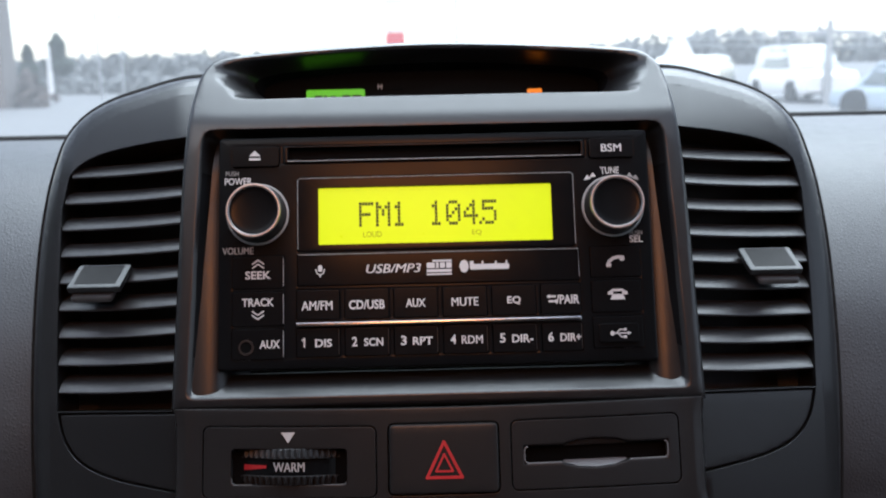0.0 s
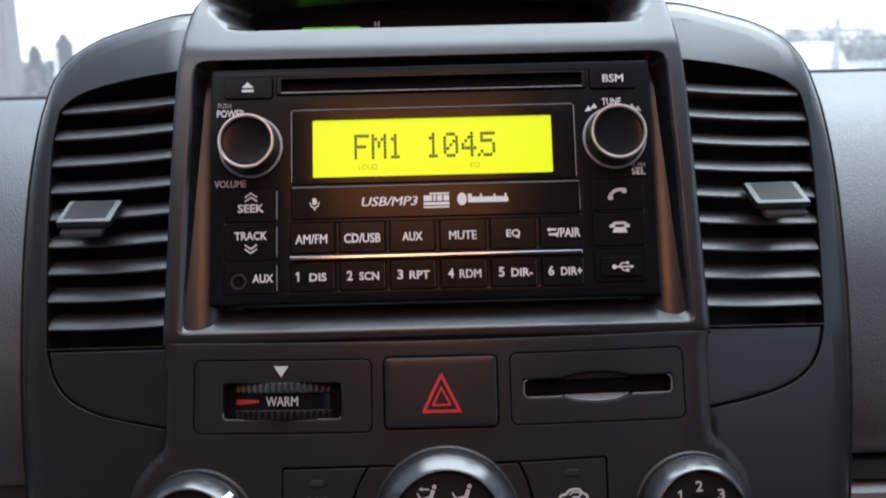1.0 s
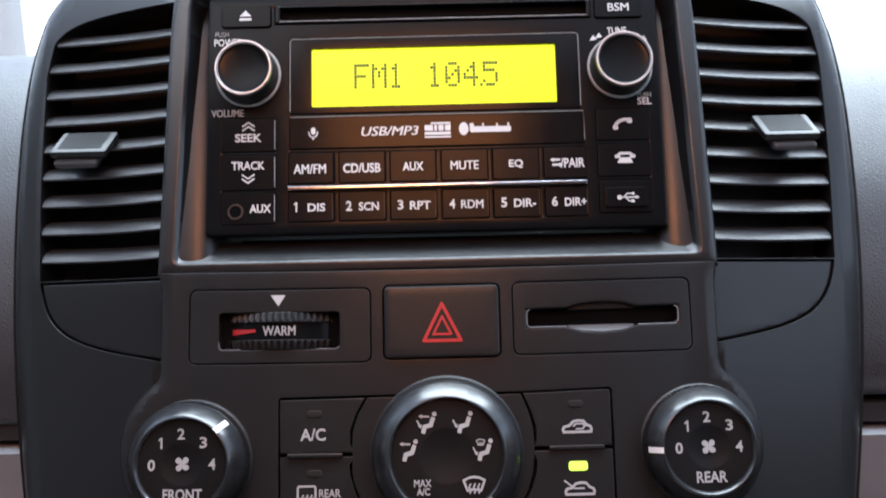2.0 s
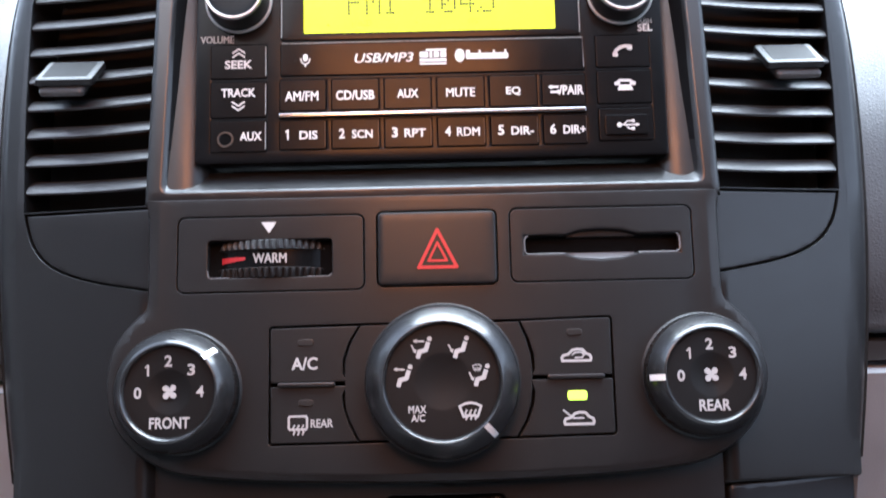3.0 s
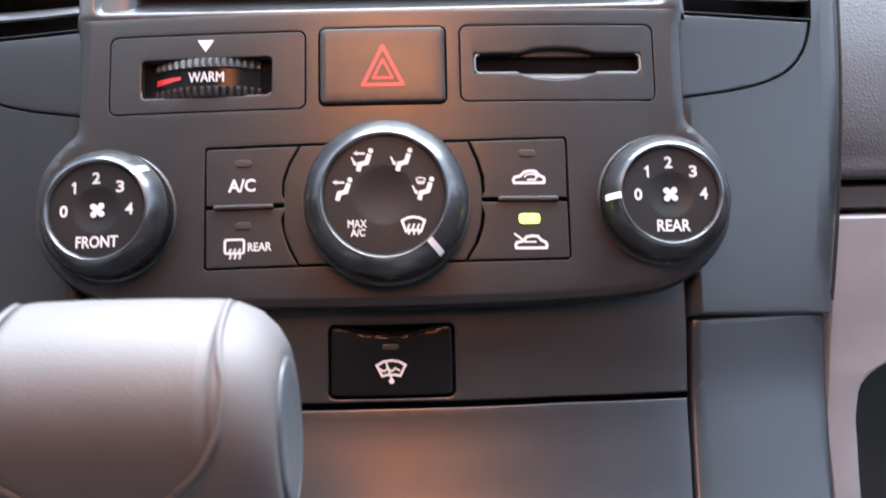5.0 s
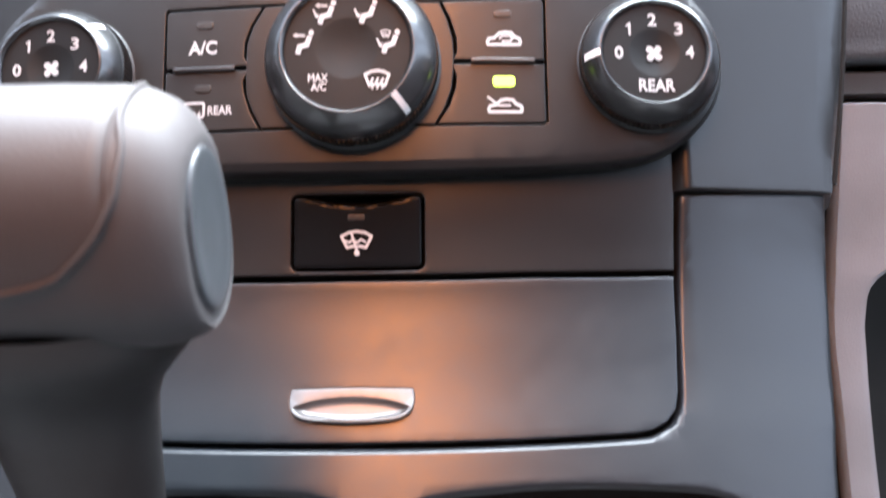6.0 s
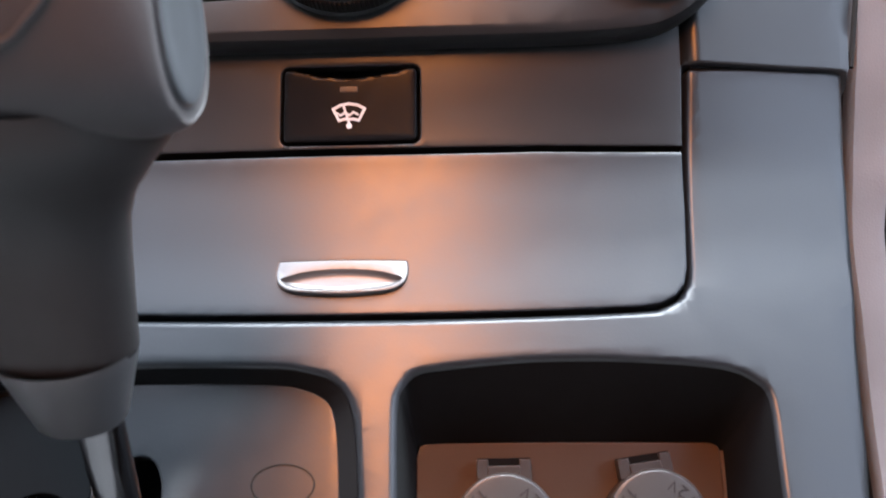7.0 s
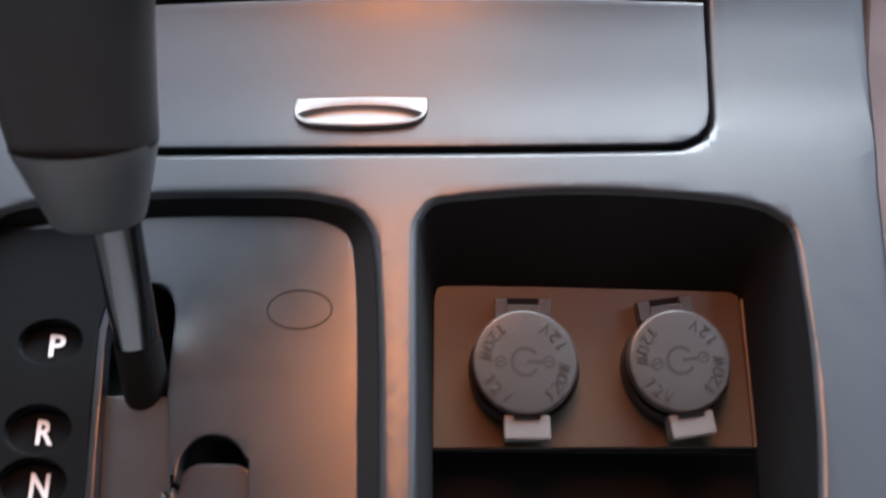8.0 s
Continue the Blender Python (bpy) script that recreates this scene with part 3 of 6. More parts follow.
def bezel():
    bm = bmesh.new()
    rim = loft(bm, SHELL, [(0, -22), (0, 2.0), (0.8, 4.2), (2.2, 5.0)], False)[-1]
    ridge = fine(RIDGE, 10)
    # inner edge of the raised frame, down the sloping walls to the radio
    n = len(ridge)
    rings = []
    for z, k in ((5.2, 0.0), (5.05, 0.06), (4.5, 0.13), (3.6, 0.21), (0.1, 0.56), (-3.6, 0.94), (-16, 1.0)):
        ring = []
        for x, y in ridge:
            tx = max(-91.6, min(91.6, x * 91.6 / (101.6 if y < 40 else 95.8)))
            ty = max(-0.6, min(99.2, -0.6 + (y + 10.2) * 99.8 / 109.6))
            flank = 1.2 * min(max((y + 10.6) / 3.0, 0.0), 1.0) if 0.3 < k < 1.0 else 0.0
            ring.append(bm.verts.new((x + (tx - x) * k, y + (ty - y) * k, z - flank * (3.6 - z))))
        rings.append(ring)
    flanks = bmesh.new()
    for r, (a, b) in enumerate(zip(rings, rings[1:])):
        for i in range(n):
            j = (i + 1) % n
            if r >= 3 and all(-6.0 < ridge[m][1] < 92.0 for m in (i, j)):
                flanks.faces.new([flanks.verts.new(v.co) for v in (a[i], a[j], b[j], b[i])])
            else:
                bm.faces.new((a[i], a[j], b[j], b[i]))
    bmesh.ops.remove_doubles(flanks, verts=flanks.verts[:], dist=0.001)
    # hood opening, running back to the display
    hood = fine(curve(HOOD, 5), 14)
    h = len(hood)
    tunnel = []
    for ring in hood_rings(hood, ((0, 0, 4.6), (1.2, 0.5, 4.3), (3.0, 0.8, 3.0), (5.6, 1.0, 0.6), (8.8, 1.15, -3.0), (12.0, 1.3, -7.5), (14.6, 1.45, -13))):
        tunnel.append([bm.verts.new(q) for q in ring])
    for a, b in zip(tunnel, tunnel[1:]):
        for i in range(h):
            bm.faces.new((a[i], a[(i + 1) % h], b[(i + 1) % h], b[i]))
    edges = []
    for loop in (rim, rings[0], tunnel[0]):
        for a, b in zip(loop, loop[1:] + loop[:1]):
            edges.append(bm.edges.get((a, b)) or bm.edges.new((a, b)))
    for f in bmesh.ops.triangle_fill(bm, edges=edges, use_beauty=True, normal=(0, 0, 1))["geom"]:
        if isinstance(f, bmesh.types.BMFace):
            f.material_index = 1
    return bm, flanks


def on_bezel(p):
    """The trim rolls back above the radio, towards the hood."""
    roll = max(0.0, p[1] - 101.0)
    past = max(roll - 7.0, 0.0)
    drop = 0.0385 * min(roll, 7.0) ** 2 + 0.54 * past + 0.003 * past * past
    k = 1 + drop / 380.0
    return on_face((p[0] * k, -3 + (p[1] + 3) * k, p[2] - drop))


bezel_face, bezel_flanks = bezel()
part("frame", cuts(bezel_face, xs=list(range(-104, -80, 4)) + list(range(-80, 81, 20)) + list(range(84, 105, 4)), ys=list(range(-10, 100, 10)) + [102.5, 104, 105.5, 107, 108.5, 110, 112, 114, 116, 118, 120, 122, 124, 126, 128, 130, 132, 134]), TRIM, stack, at=on_bezel, smooth=62, even="map")
part("well_flank", bezel_flanks, FLANK, stack, "trim cheeks beside the radio, darkened as if shaded", at=on_bezel, smooth=50)
tunnel = bmesh.new()
lining = [[tunnel.verts.new(q) for q in ring] for ring in hood_rings(fine(curve(HOOD, 5), 14), ((14.4, 1.4, -12.6), (16.0, 1.6, -18), (17.5, 1.8, -40)))]
for a, b in zip(lining, lining[1:]):
    for i in range(len(a)):
        tunnel.faces.new((a[i], a[(i + 1) % len(a)], b[(i + 1) % len(a)], b[i]))
part("hood_lining", tunnel, HOODCLOTH, stack, "matt black lining under the hood", at=on_bezel)
part("hood_back", block(rect(-92, 100, 92, 140, 6), -44, -38, 1), VOID, stack, "black display glass under the hood", at=on_face)

display = thing("trip_display", on_face((0, 125, -36)), "black display under the hood with a lit green clock", "display")
part("clock_face", block(rect(-59, 112, -31.5, 131, 1.2), -38, -36.5, 0.3), CLOCK, display, "lit green clock face", at=on_face)
clock_bits = [rect(-55, 126.8, -51.4, 128), rect(-50.5, 123, -49.3, 128), rect(-47.5, 126.5, -45, 127.7), rect(-42, 118, -41, 127.2), rect(-42, 126.8, -38.4, 128), rect(-39.3, 118, -38.4, 127.2), rect(-37.2, 118, -36.3, 127.2), rect(-37.2, 126.8, -33.2, 128), rect(-34.1, 118, -33.2, 127.2)]
part("clock_digit", bars(clock_bits, -36.4, -36.2), CLOCKINK, display, "dark clock digits", at=on_face)
part("compass_letter", lettering("H", -24.3, 131.8, 2.1, 2.6, -36.5, 0.02), PRINT, display, at=on_face)
part("indicator", bars([rect(-19, 130.6, -13.5, 133, 0.8)], -37.5, -36.8), VOID, display, "unlit indicator mark", at=on_face)
part("warning_lamp", block(rect(45, 120, 51.9, 129.5, 0.6), -38, -36.8, 0.2), AMBER, display, "lit amber warning lamp", at=on_face)
part("printed_strip", bars([rect(5, 127.5, 42, 130.2, 0.4)], -37.8, -37.2), VOID, display, "unlit printed strip", at=on_face)

# ---- air vents in the side trim ----
BROW = [(-79.0, 129.2), (-100.0, 128.5), (-112, 127.2), (-126.5, 123), (-140, 118.5), (-151, 112), (-158.5, 103), (-162.5, 92), (-166, 76), (-168.6, 52), (-169.6, 20), (-169, -15), (-167, -48), (-163, -85), (-157.5, -122.4)]
POD = [tuple(map(float, q)) for q in smooth_line(BROW, 4)] + [(-88.0, -138 + 14 * k) for k in range(1, 16)] + [(-87, 82), (-85, 96), (-82.5, 110), (-80.5, 120)]
MOUTH = [(-103.6, -15.2), (-103.0, 40), (-102.4, 101.2), (-107.2, 100.6)] + [tuple(map(float, q)) for q in smooth_line([(-120, 98.9), (-137.5, 95.4), (-148, 91.5), (-154.5, 86), (-157.3, 78), (-158.3, 60), (-158.4, 20), (-157.4, -14.4)], 4)]
COVER = [(-104.0, -15.8)] + [tuple(map(float, q)) for q in smooth_line([(-157.2, -15.0), (-156.6, -18.6), (-154.8, -25.0), (-152.2, -30.0), (-149.0, -33.9), (-144.5, -37.4), (-137.5, -40.8), (-128.5, -43.7), (-117.0, -46.4), (-104.0, -49.2)], 3)]


def air_vent(side):
    def at(p):
        if side < 0:
            return on_vent((p[0], p[1], p[2] + 1.5))
        return on_vent((-p[0], p[1] + 2.7 - 2.1 * min(max((p[1] - 20.0) / 70.0, 0.0), 1.0), p[2]))
    vent = thing("air_vent", at((-135, 30, 0)), "dark grey dashboard air vent with black slats and a slider tab", "air vent", "dashboard air vents")
    opening, gap = fine(MOUTH, 9), fine(COVER, 9)

    def ccw(line):
        area = sum(a[0] * b[1] - b[0] * a[1] for a, b in zip(line, line[1:] + line[:1]))
        return line if area > 0 else line[::-1]
    opening, gap, rim = ccw(opening), ccw(gap), ccw(POD)
    bm = bmesh.new()
    outer = loft(bm, rim, [(-3, -34), (-2.4, -16), (-1.6, -9.5), (-0.3, -5.4), (1.8, -2.5), (4.6, -0.8), (8.6, 0)], False)[-1]
    for v in bm.verts:
        if v.co.y < -112 and v.co.x > -157 and v.co.z > -17:
            foot = -122.4 - 0.079 * (157.5 + v.co.x)
            v.co.y, v.co.z = foot + (v.co.y - foot) * 0.15, v.co.z * 0.15
    loops = [outer]
    for h, depth in ((opening, -26), (gap, -4)):
        loops.append(loft(bm, h[::-1], [(0, depth), (0, -0.5), (0.06, -0.15), (0.2, 0)], False)[-1])
    edges = []
    for loop in loops:
        for a, b in zip(loop, loop[1:] + loop[:1]):
            edges.append(bm.edges.get((a, b)) or bm.edges.new((a, b)))
    for f in bmesh.ops.triangle_fill(bm, edges=edges, use_beauty=True, normal=(0, 0, 1))["geom"]:
        if isinstance(f, bmesh.types.BMFace):
            f.material_index = 1
    cuts(bm, xs=range(-166, -95, 6), ys=list(range(-120, 60, 10)) + list(range(62, 84, 5)) + [84 + 1.8 * k for k in range(26)])
    part("vent_frame", bm, VENTTRIM, vent, at=at, even="map")
    trace = inset(ccw(POD), -2.9)
    trace = [q for q in trace if q[0] < -90.0 and q[1] > -122]
    part("edge_seal", tube([(x, y, -11.4) for x, y in trace], 1.2, 8), SEAL, vent, "dark brown rubber edge seal", at=at)
    part("duct", block(inset(opening, -1.5), -34, -27, 0.5), VENTDARK, vent, "duct behind the slats, lifted for glare", at=at)
    lid = cuts(block(inset(gap, 0.7), -5, -0.3, 0.9), xs=range(-152, -104, 6), ys=range(-46, -16, 5))
    part("lower_cover", lid, VENTTRIM, vent, "rounded plain cover below the slats", at=at, even="map")
    for k in range(9):
        inner, outer_v = 87.4 - 11.72 * k, 84.0 - 11.35 * k
        x1 = -103.8
        x0 = (-154.6, -157.3, -158.0, -158.2, -158.2, -158.2, -158.0, -157.8, -157.2)[k]
        bm = bmesh.new()
        rows = []
        for i in range(9):
            f = i / 8
            x, v = x1 + (x0 - x1) * f, inner + (outer_v - inner) * f - 0.7 * math.sin(math.pi * f)
            deep = 4.5 * (1 - f)
            v = -3.7 + (v + 3.7) * (1 + deep / 382.0)
            ring = [(v - 0.4, -1.5), (v + 0.2, -0.7), (v + 0.9, -0.8), (v + 3.2, -2.6), (v + 5.4, -5.6), (v + 7.0, -10), (v + 7.8, -16), (v + 6.4, -16), (v + 4.0, -9), (v + 1.6, -5)]
            rows.append([bm.verts.new((x, y, z - deep)) for y, z in ring])
        for a, b in zip(rows, rows[1:]):
            for i in range(10):
                bm.faces.new((a[i], a[(i + 1) % 10], b[(i + 1) % 10], b[i]))
        bm.faces.new(rows[0])
        bm.faces.new(rows[-1][::-1])
        part("slat", bm, SLAT, vent, at=at)
    level = flat_vent if side < 0 else mirrored(flat_vent)
    place = lambda p: level((p[0] + 0.11 * p[1], (36.0 if side < 0 else 36.8) + 0.737 * p[1] + 0.677 * p[2], 7.0 - 0.677 * p[1] + 0.737 * p[2]))
    bm = bmesh.new()
    loft(bm, rect(-153.6, 0, -131.2, 15.0, 1.2), [(0.6, -3.2), (0, -2.6), (0, -0.8), (0.25, -0.25), (0.8, 0)], True, True)
    slider = part("slider_tab", bm, VENTTRIM, vent, "grey slider tab with a dark inset", at=place)
    part("inset", block(rect(-151.2, 2.4, -133.8, 14.0, 0.4), -0.5, 0.14, 0.1), DIAL, slider, at=place)
    bm = bmesh.new()
    loft(bm, rect(-152.0, -2.4, -134.8, 9.0, 1.6), [(0.8, -6.6), (0, -5.8), (0, -4.2), (0.6, -3.5)], True, True)
    part("tab_foot", bm, ENDCAP, slider, "pale rounded bar under the tab", at=place)
    part("tab_stem", block(rect(-149, 3.5, -137, 16, 1.0), -9, -3.0, 0.3), VOID, slider, at=place)
    return vent


for side in (-1, 1):
    air_vent(side)

# ---- car radio ----
radio = thing("car_radio", on_radio((0, 49, 0)), "black double height car radio with a lit yellow green display", "car radio")
R = lambda name, bm, mat, parent=radio, label="", smooth=35: part(name, bm, mat, parent, label, on_radio, smooth)
LEFT_KEYS = [("seek_button", rect(-84.8, 33.9, -63.4, 47.6, 0.8)), ("track_button", rect(-84.8, 18.4, -63.4, 32.6, 0.8)), ("aux_socket_plate", rect(-84.8, 4.8, -63.4, 17.3, 0.8))]
RIGHT_KEYS = [("call_button", rect(64.4, 35.4, 85.2, 48.4, 0.8)), ("hang_up_button", rect(64.4, 20.8, 85.2, 34.0, 0.8)), ("usb_socket_plate", rect(64.4, 6.2, 85.2, 19.0, 0.8))]
KEY_X = [(-58.2, -40.4), (-38.2, -20.0), (-17.9, 0.2), (2.4, 20.7), (22.8, 41.0), (43.1, 59.8)]
SCREEN = rect(-58.0, 49.0, 59.0, 80.6, 1.6)
STRIP = rect(-57.8, 34.6, 59.8, 47.7, 0.6)
KEYS1 = [rect(a, 20.6, b, 33.0, 0.7) for a, b in KEY_X]
KEYS2 = [rect(a, 5.3, b, 16.9, 0.7) for a, b in KEY_X]
EJECT, BSM, SLOT = rect(-85.1, 85.6, -65.4, 94.4, 1.4), rect(65.9, 86.3, 84.7, 94.9, 1.4), rect(-63.8, 86.8, 64.2, 94.5, 0.8)
holes = [inset(q, -0.15) for q in [q for _, q in LEFT_KEYS + RIGHT_KEYS] + KEYS1 + KEYS2 + [EJECT, BSM, SLOT, SCREEN, STRIP]]
R("faceplate", holed(rect(-91.0, 0.3, 91.0, 98.6, 1.8), holes, -12, 0, 1.2, 0.25, -4), RADIO)


def key(name, line, label="", mat=BUTTON, high=0.5):
    return R(name, block(line, -3.5, high, 0.35), mat, radio, label)


def edge_line(x, y0, y1, z=0.5):
    return tube([(x, y0, z), (x, y1, z)], 0.16, 6)


keys = {n: key(n, q) for n, q in LEFT_KEYS + RIGHT_KEYS}
for n, q in LEFT_KEYS:
    # grey line paints the light caught along the button's side
    R("lit_edge", edge_line(-63.6, min(y for _, y in q) + 1, max(y for _, y in q) - 1), DIM, keys[n], "pale line for light on the edge")
R("legend", lettering("SEEK", -74.1, 39.6, 10.6, 3.4, 0.55, 0.03), KEYPRINT, keys["seek_button"])
R("arrows", bars(stroke([(-76.4, 42.6), (-74.1, 44.2), (-71.8, 42.6)], 0.55) + stroke([(-76.4, 44.3), (-74.1, 45.9), (-71.8, 44.3)], 0.55), 0.45, 0.65), KEYPRINT, keys["seek_button"])
R("legend", lettering("TRACK", -74.1, 28.3, 13.2, 3.4, 0.55, 0.03), KEYPRINT, keys["track_button"])
R("arrows", bars(stroke([(-76.4, 24.6), (-74.1, 23.0), (-71.8, 24.6)], 0.55) + stroke([(-76.4, 22.9), (-74.1, 21.3), (-71.8, 22.9)], 0.55), 0.45, 0.65), KEYPRINT, keys["track_button"])
R("legend", lettering("AUX", -69.2, 10.9, 8.4, 3.4, 0.55, 0.03), KEYPRINT, keys["aux_socket_plate"])
R("jack_ring", lathe(-78.9, 9.8, [(3.2, 0.4), (3.1, 0.9), (2.5, 0.9), (2.3, 0.55), (1.9, 0.5), (0, 0.5)], 32), TRIM, keys["aux_socket_plate"], "round black audio socket")
R("jack_hole", lathe(-78.9, 9.8, [(2.35, 0.62), (0, 0.62)], 24), SLOTDARK, keys["aux_socket_plate"])

words1, words2 = ["AM/FM", "CD/USB", "AUX", "MUTE", "EQ", "/PAIR"], [("1", "DIS"), ("2", "SCN"), ("3", "RPT"), ("4", "RDM"), ("5", "DIR-"), ("6", "DIR+")]
wide1 = [12.7, 14.8, 8.2, 11.0, 5.6, 9.6]
for i, (a, b) in enumerate(KEY_X):
    c = (a + b) / 2 + (-0.4, 0, 0, 0, 0, 0.4)[i]
    k = key("source_button", KEYS1[i])
    R("legend", lettering(words1[i], c + (2.4 if i == 5 else 0), 26.6 - (0.2 if i in (0, 1) else 0), wide1[i], 3.5 if i not in (0, 1, 5) else 3.8, 0.55, 0.03), KEYPRINT, k)
    if i == 5:
        x, y = 47.6, 26.9
        R("swap_arrows", bars([[(x - 2.2, y + 1), (x - 0.8, y + 0.1), (x - 0.8, y + 0.6), (x + 1.8, y + 0.6), (x + 1.8, y + 1.4), (x - 0.8, y + 1.4), (x - 0.8, y + 1.9)],
                               [(x + 2.8, y - 1), (x + 1.4, y - 0.1), (x + 1.4, y - 0.6), (x - 1.4, y - 0.6), (x - 1.4, y - 1.4), (x + 1.4, y - 1.4), (x + 1.4, y - 1.9)]], 0.45, 0.65), KEYPRINT, k)
    k = key("preset_button", KEYS2[i])
    num, word = words2[i]
    R("number", lettering(num, c - 5.4 + (0.2 if i else -0.2), 11.2, 2.3 if i else 1.5, 3.9, 0.55, 0.03), KEYPRINT, k)
    R("legend", lettering(word, c + 2.6 + (0.4 if i > 3 else 0), 10.9, (6.9, 7.9, 8.2, 8.6, 8.6, 8.6)[i], 3.3, 0.55, 0.03), KEYPRINT, k)
    R("lit_edge", edge_line(b - 0.3, 6.2, 16.2), LEDOFF, k)
R("divider_bar", block(rect(-58.4, 17.7, 59.6, 19.5, 0.4), -1, 1.6, 0.6), CHROME, radio, "polished metal bar between the button rows")

k = key("eject_button", EJECT, "", BUTTON, 1.2)
R("legend", bars([[(-77.9, 90.1), (-73.1, 90.1), (-75.5, 92.5)], rect(-77.9, 88.3, -73.1, 89.3)], 1.15, 1.35), KEYPRINT, k)
k = key("bsm_button", BSM, "", BUTTON, 1.2)
R("legend", lettering("BSM", 75.3, 90.5, 8.4, 3.3, 1.25, 0.03), KEYPRINT, k)
slot = R("disc_slot", holed(SLOT, [rect(-61.6, 87.9, 62.4, 93.6, 0.6)], -4, 0.9, 0.7, 0.5, -4), RADIO, radio, "long black disc slot")
R("slot_dark", block(rect(-62.5, 87.2, 63.2, 94.2), -6, -3.6, 0.1), VOID, slot)
# grey rod paints the gleam along the lower lip
R("slot_lip", tube([(-61.8, 87.7, 0.8), (62.5, 87.7, 0.8)], 0.22, 6), DIM, slot, "pale line for the gleam on the slot lip")

screen = R("display_window", holed(SCREEN, [rect(-49.0, 51.8, 49.2, 76.0, 0.6)], -3.5, 0.4, 0.3, 0.2, -1.4), GLOSS, radio, "glossy black display surround")
R("backlight", block(rect(-49.4, 51.4, 49.6, 76.4, 0.5), -4.2, -0.6, 0.1), LCD, screen, "lit yellow green display")
outline = [(-57.6, 50), (-57.6, 79.3), (-56.8, 80.2), (57.6, 80.4), (58.6, 79.4), (58.6, 50)]
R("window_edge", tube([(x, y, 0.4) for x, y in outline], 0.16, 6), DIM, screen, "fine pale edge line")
DOTS = {"F": ("11111", "10000", "10000", "11110", "10000", "10000", "10000"), "M": ("10001", "11011", "10101", "10101", "10001", "10001", "10001"),
        "1": ("00100", "01100", "00100", "00100", "00100", "00100", "01110"), "0": ("01110", "10001", "10011", "10101", "11001", "10001", "01110"),
        "4": ("00010", "00110", "01010", "10010", "11111", "00010", "00010"), "5": ("11111", "10000", "11110", "00001", "00001", "10001", "01110")}
pitch, rise = 1.235, 1.51


def dot_letter(rows, x0, point):
    """A dot matrix character: square dots joined by hairlines into one segment sheet."""
    bm = bmesh.new()
    w, h, e = 0.55, 0.67, 0.05
    spots = {(c, r): (x0 + c * pitch, 68.9 - r * rise) for r, row in enumerate(rows) for c, bit in enumerate(row) if bit == "1"}
    if point:
        spots[(-1, 6)] = (x0 - pitch, 68.9 - 6 * rise)
    ring = [(w, -e), (w, e), (w, h - e), (w - e, h), (e, h), (-e, h), (e - w, h), (-w, h - e), (-w, e), (-w, -e), (-w, e - h), (e - w, -h), (-e, -h), (e, -h), (w - e, -h), (w, e - h)]
    made = {k: [bm.verts.new((x + a, y + b, -0.5)) for a, b in ring] for k, (x, y) in spots.items()}
    for loop in made.values():
        bm.faces.new(loop)
    for (c, r), a in made.items():
        for step, (i, j), (k, l) in (((1, 0), (0, 1), (8, 9)), ((0, 1), (12, 13), (4, 5)), ((1, 1), (14, 15), (6, 7)), ((-1, 1), (10, 11), (2, 3))):
            b = made.get((c + step[0], r + step[1]))
            if b and (0 in step or not ((c + step[0], r) in made or (c, r + step[1]) in made)):
                bm.faces.new((a[i], a[j], b[k], b[l]))
    return bm


for ch, x0 in (("F", -31.4), ("M", -24.3), ("1", -17.6), ("1", -2.0), ("0", 5.2), ("4", 12.6), ("5", 20.4)):
    R("character", dot_letter(DOTS[ch], x0, ch == "5"), LCDINK, screen, "dark dot matrix character")
R("small_word", lettering("LOUD", -26.4, 55.9, 7.8, 2.4, -0.58), LCDFAINT, screen)
R("small_word", lettering("EQ", 17.4, 55.7, 3.9, 2.4, -0.58), LCDFAINT, screen)

strip = R("logo_strip", block(STRIP, -3.5, 0.5, 0.4), GLOSS, radio, "glossy black strip with white marks")
R("legend", lettering("USB/MP3", -17.8, 41.2, 22.4, 3.7, 0.55, 0.03, 0.25), KEYPRINT, strip)
R("disc_mark", bars([rect(-4.0, 39.2, 6.4, 40.4), rect(-4.0, 40.9, -0.6, 43.2, 0.4), rect(-0.1, 40.9, 1.0, 43.2), rect(1.5, 40.9, 3.6, 43.2, 0.4), rect(4.1, 40.9, 6.4, 43.2, 0.4), rect(-1.5, 43.5, 6.4, 44.3), rect(-4.0, 38.0, 6.4, 38.7)], 0.5, 0.62), KEYPRINT, strip, "plain white mark")
R("wireless_mark", bars([circle(11.6, 41.4, 1.9, 24, 2.6), rect(14.0, 39.9, 30.4, 42.2, 0.6), rect(14.0, 41.9, 15.6, 43.5), rect(19.0, 41.9, 19.7, 43.5), rect(24.5, 41.9, 25.2, 43.3), rect(29, 41.9, 29.7, 43.5)], 0.5, 0.62), KEYPRINT, strip, "plain white mark with an oval")
R("microphone_mark", bars([rect(-49.2, 40.4, -47.4, 43.2, 0.85)] + stroke([(-50.1, 41.4), (-49.6, 39.8), (-48.3, 39.1), (-47.0, 39.8), (-46.5, 41.4)], 0.45) + [rect(-48.6, 38.2, -48.0, 39.2)], 0.5, 0.62), KEYPRINT, strip)
R("microphone_hole", lathe(-52.0, 40.8, [(0.75, 0.52), (0, 0.52)], 20), VOID, strip)
R("strip_edge", tube([(-57.4, 47.7, 0.45), (59.4, 47.8, 0.45), (59.5, 36, 0.45)], 0.16, 6), DIM, strip)

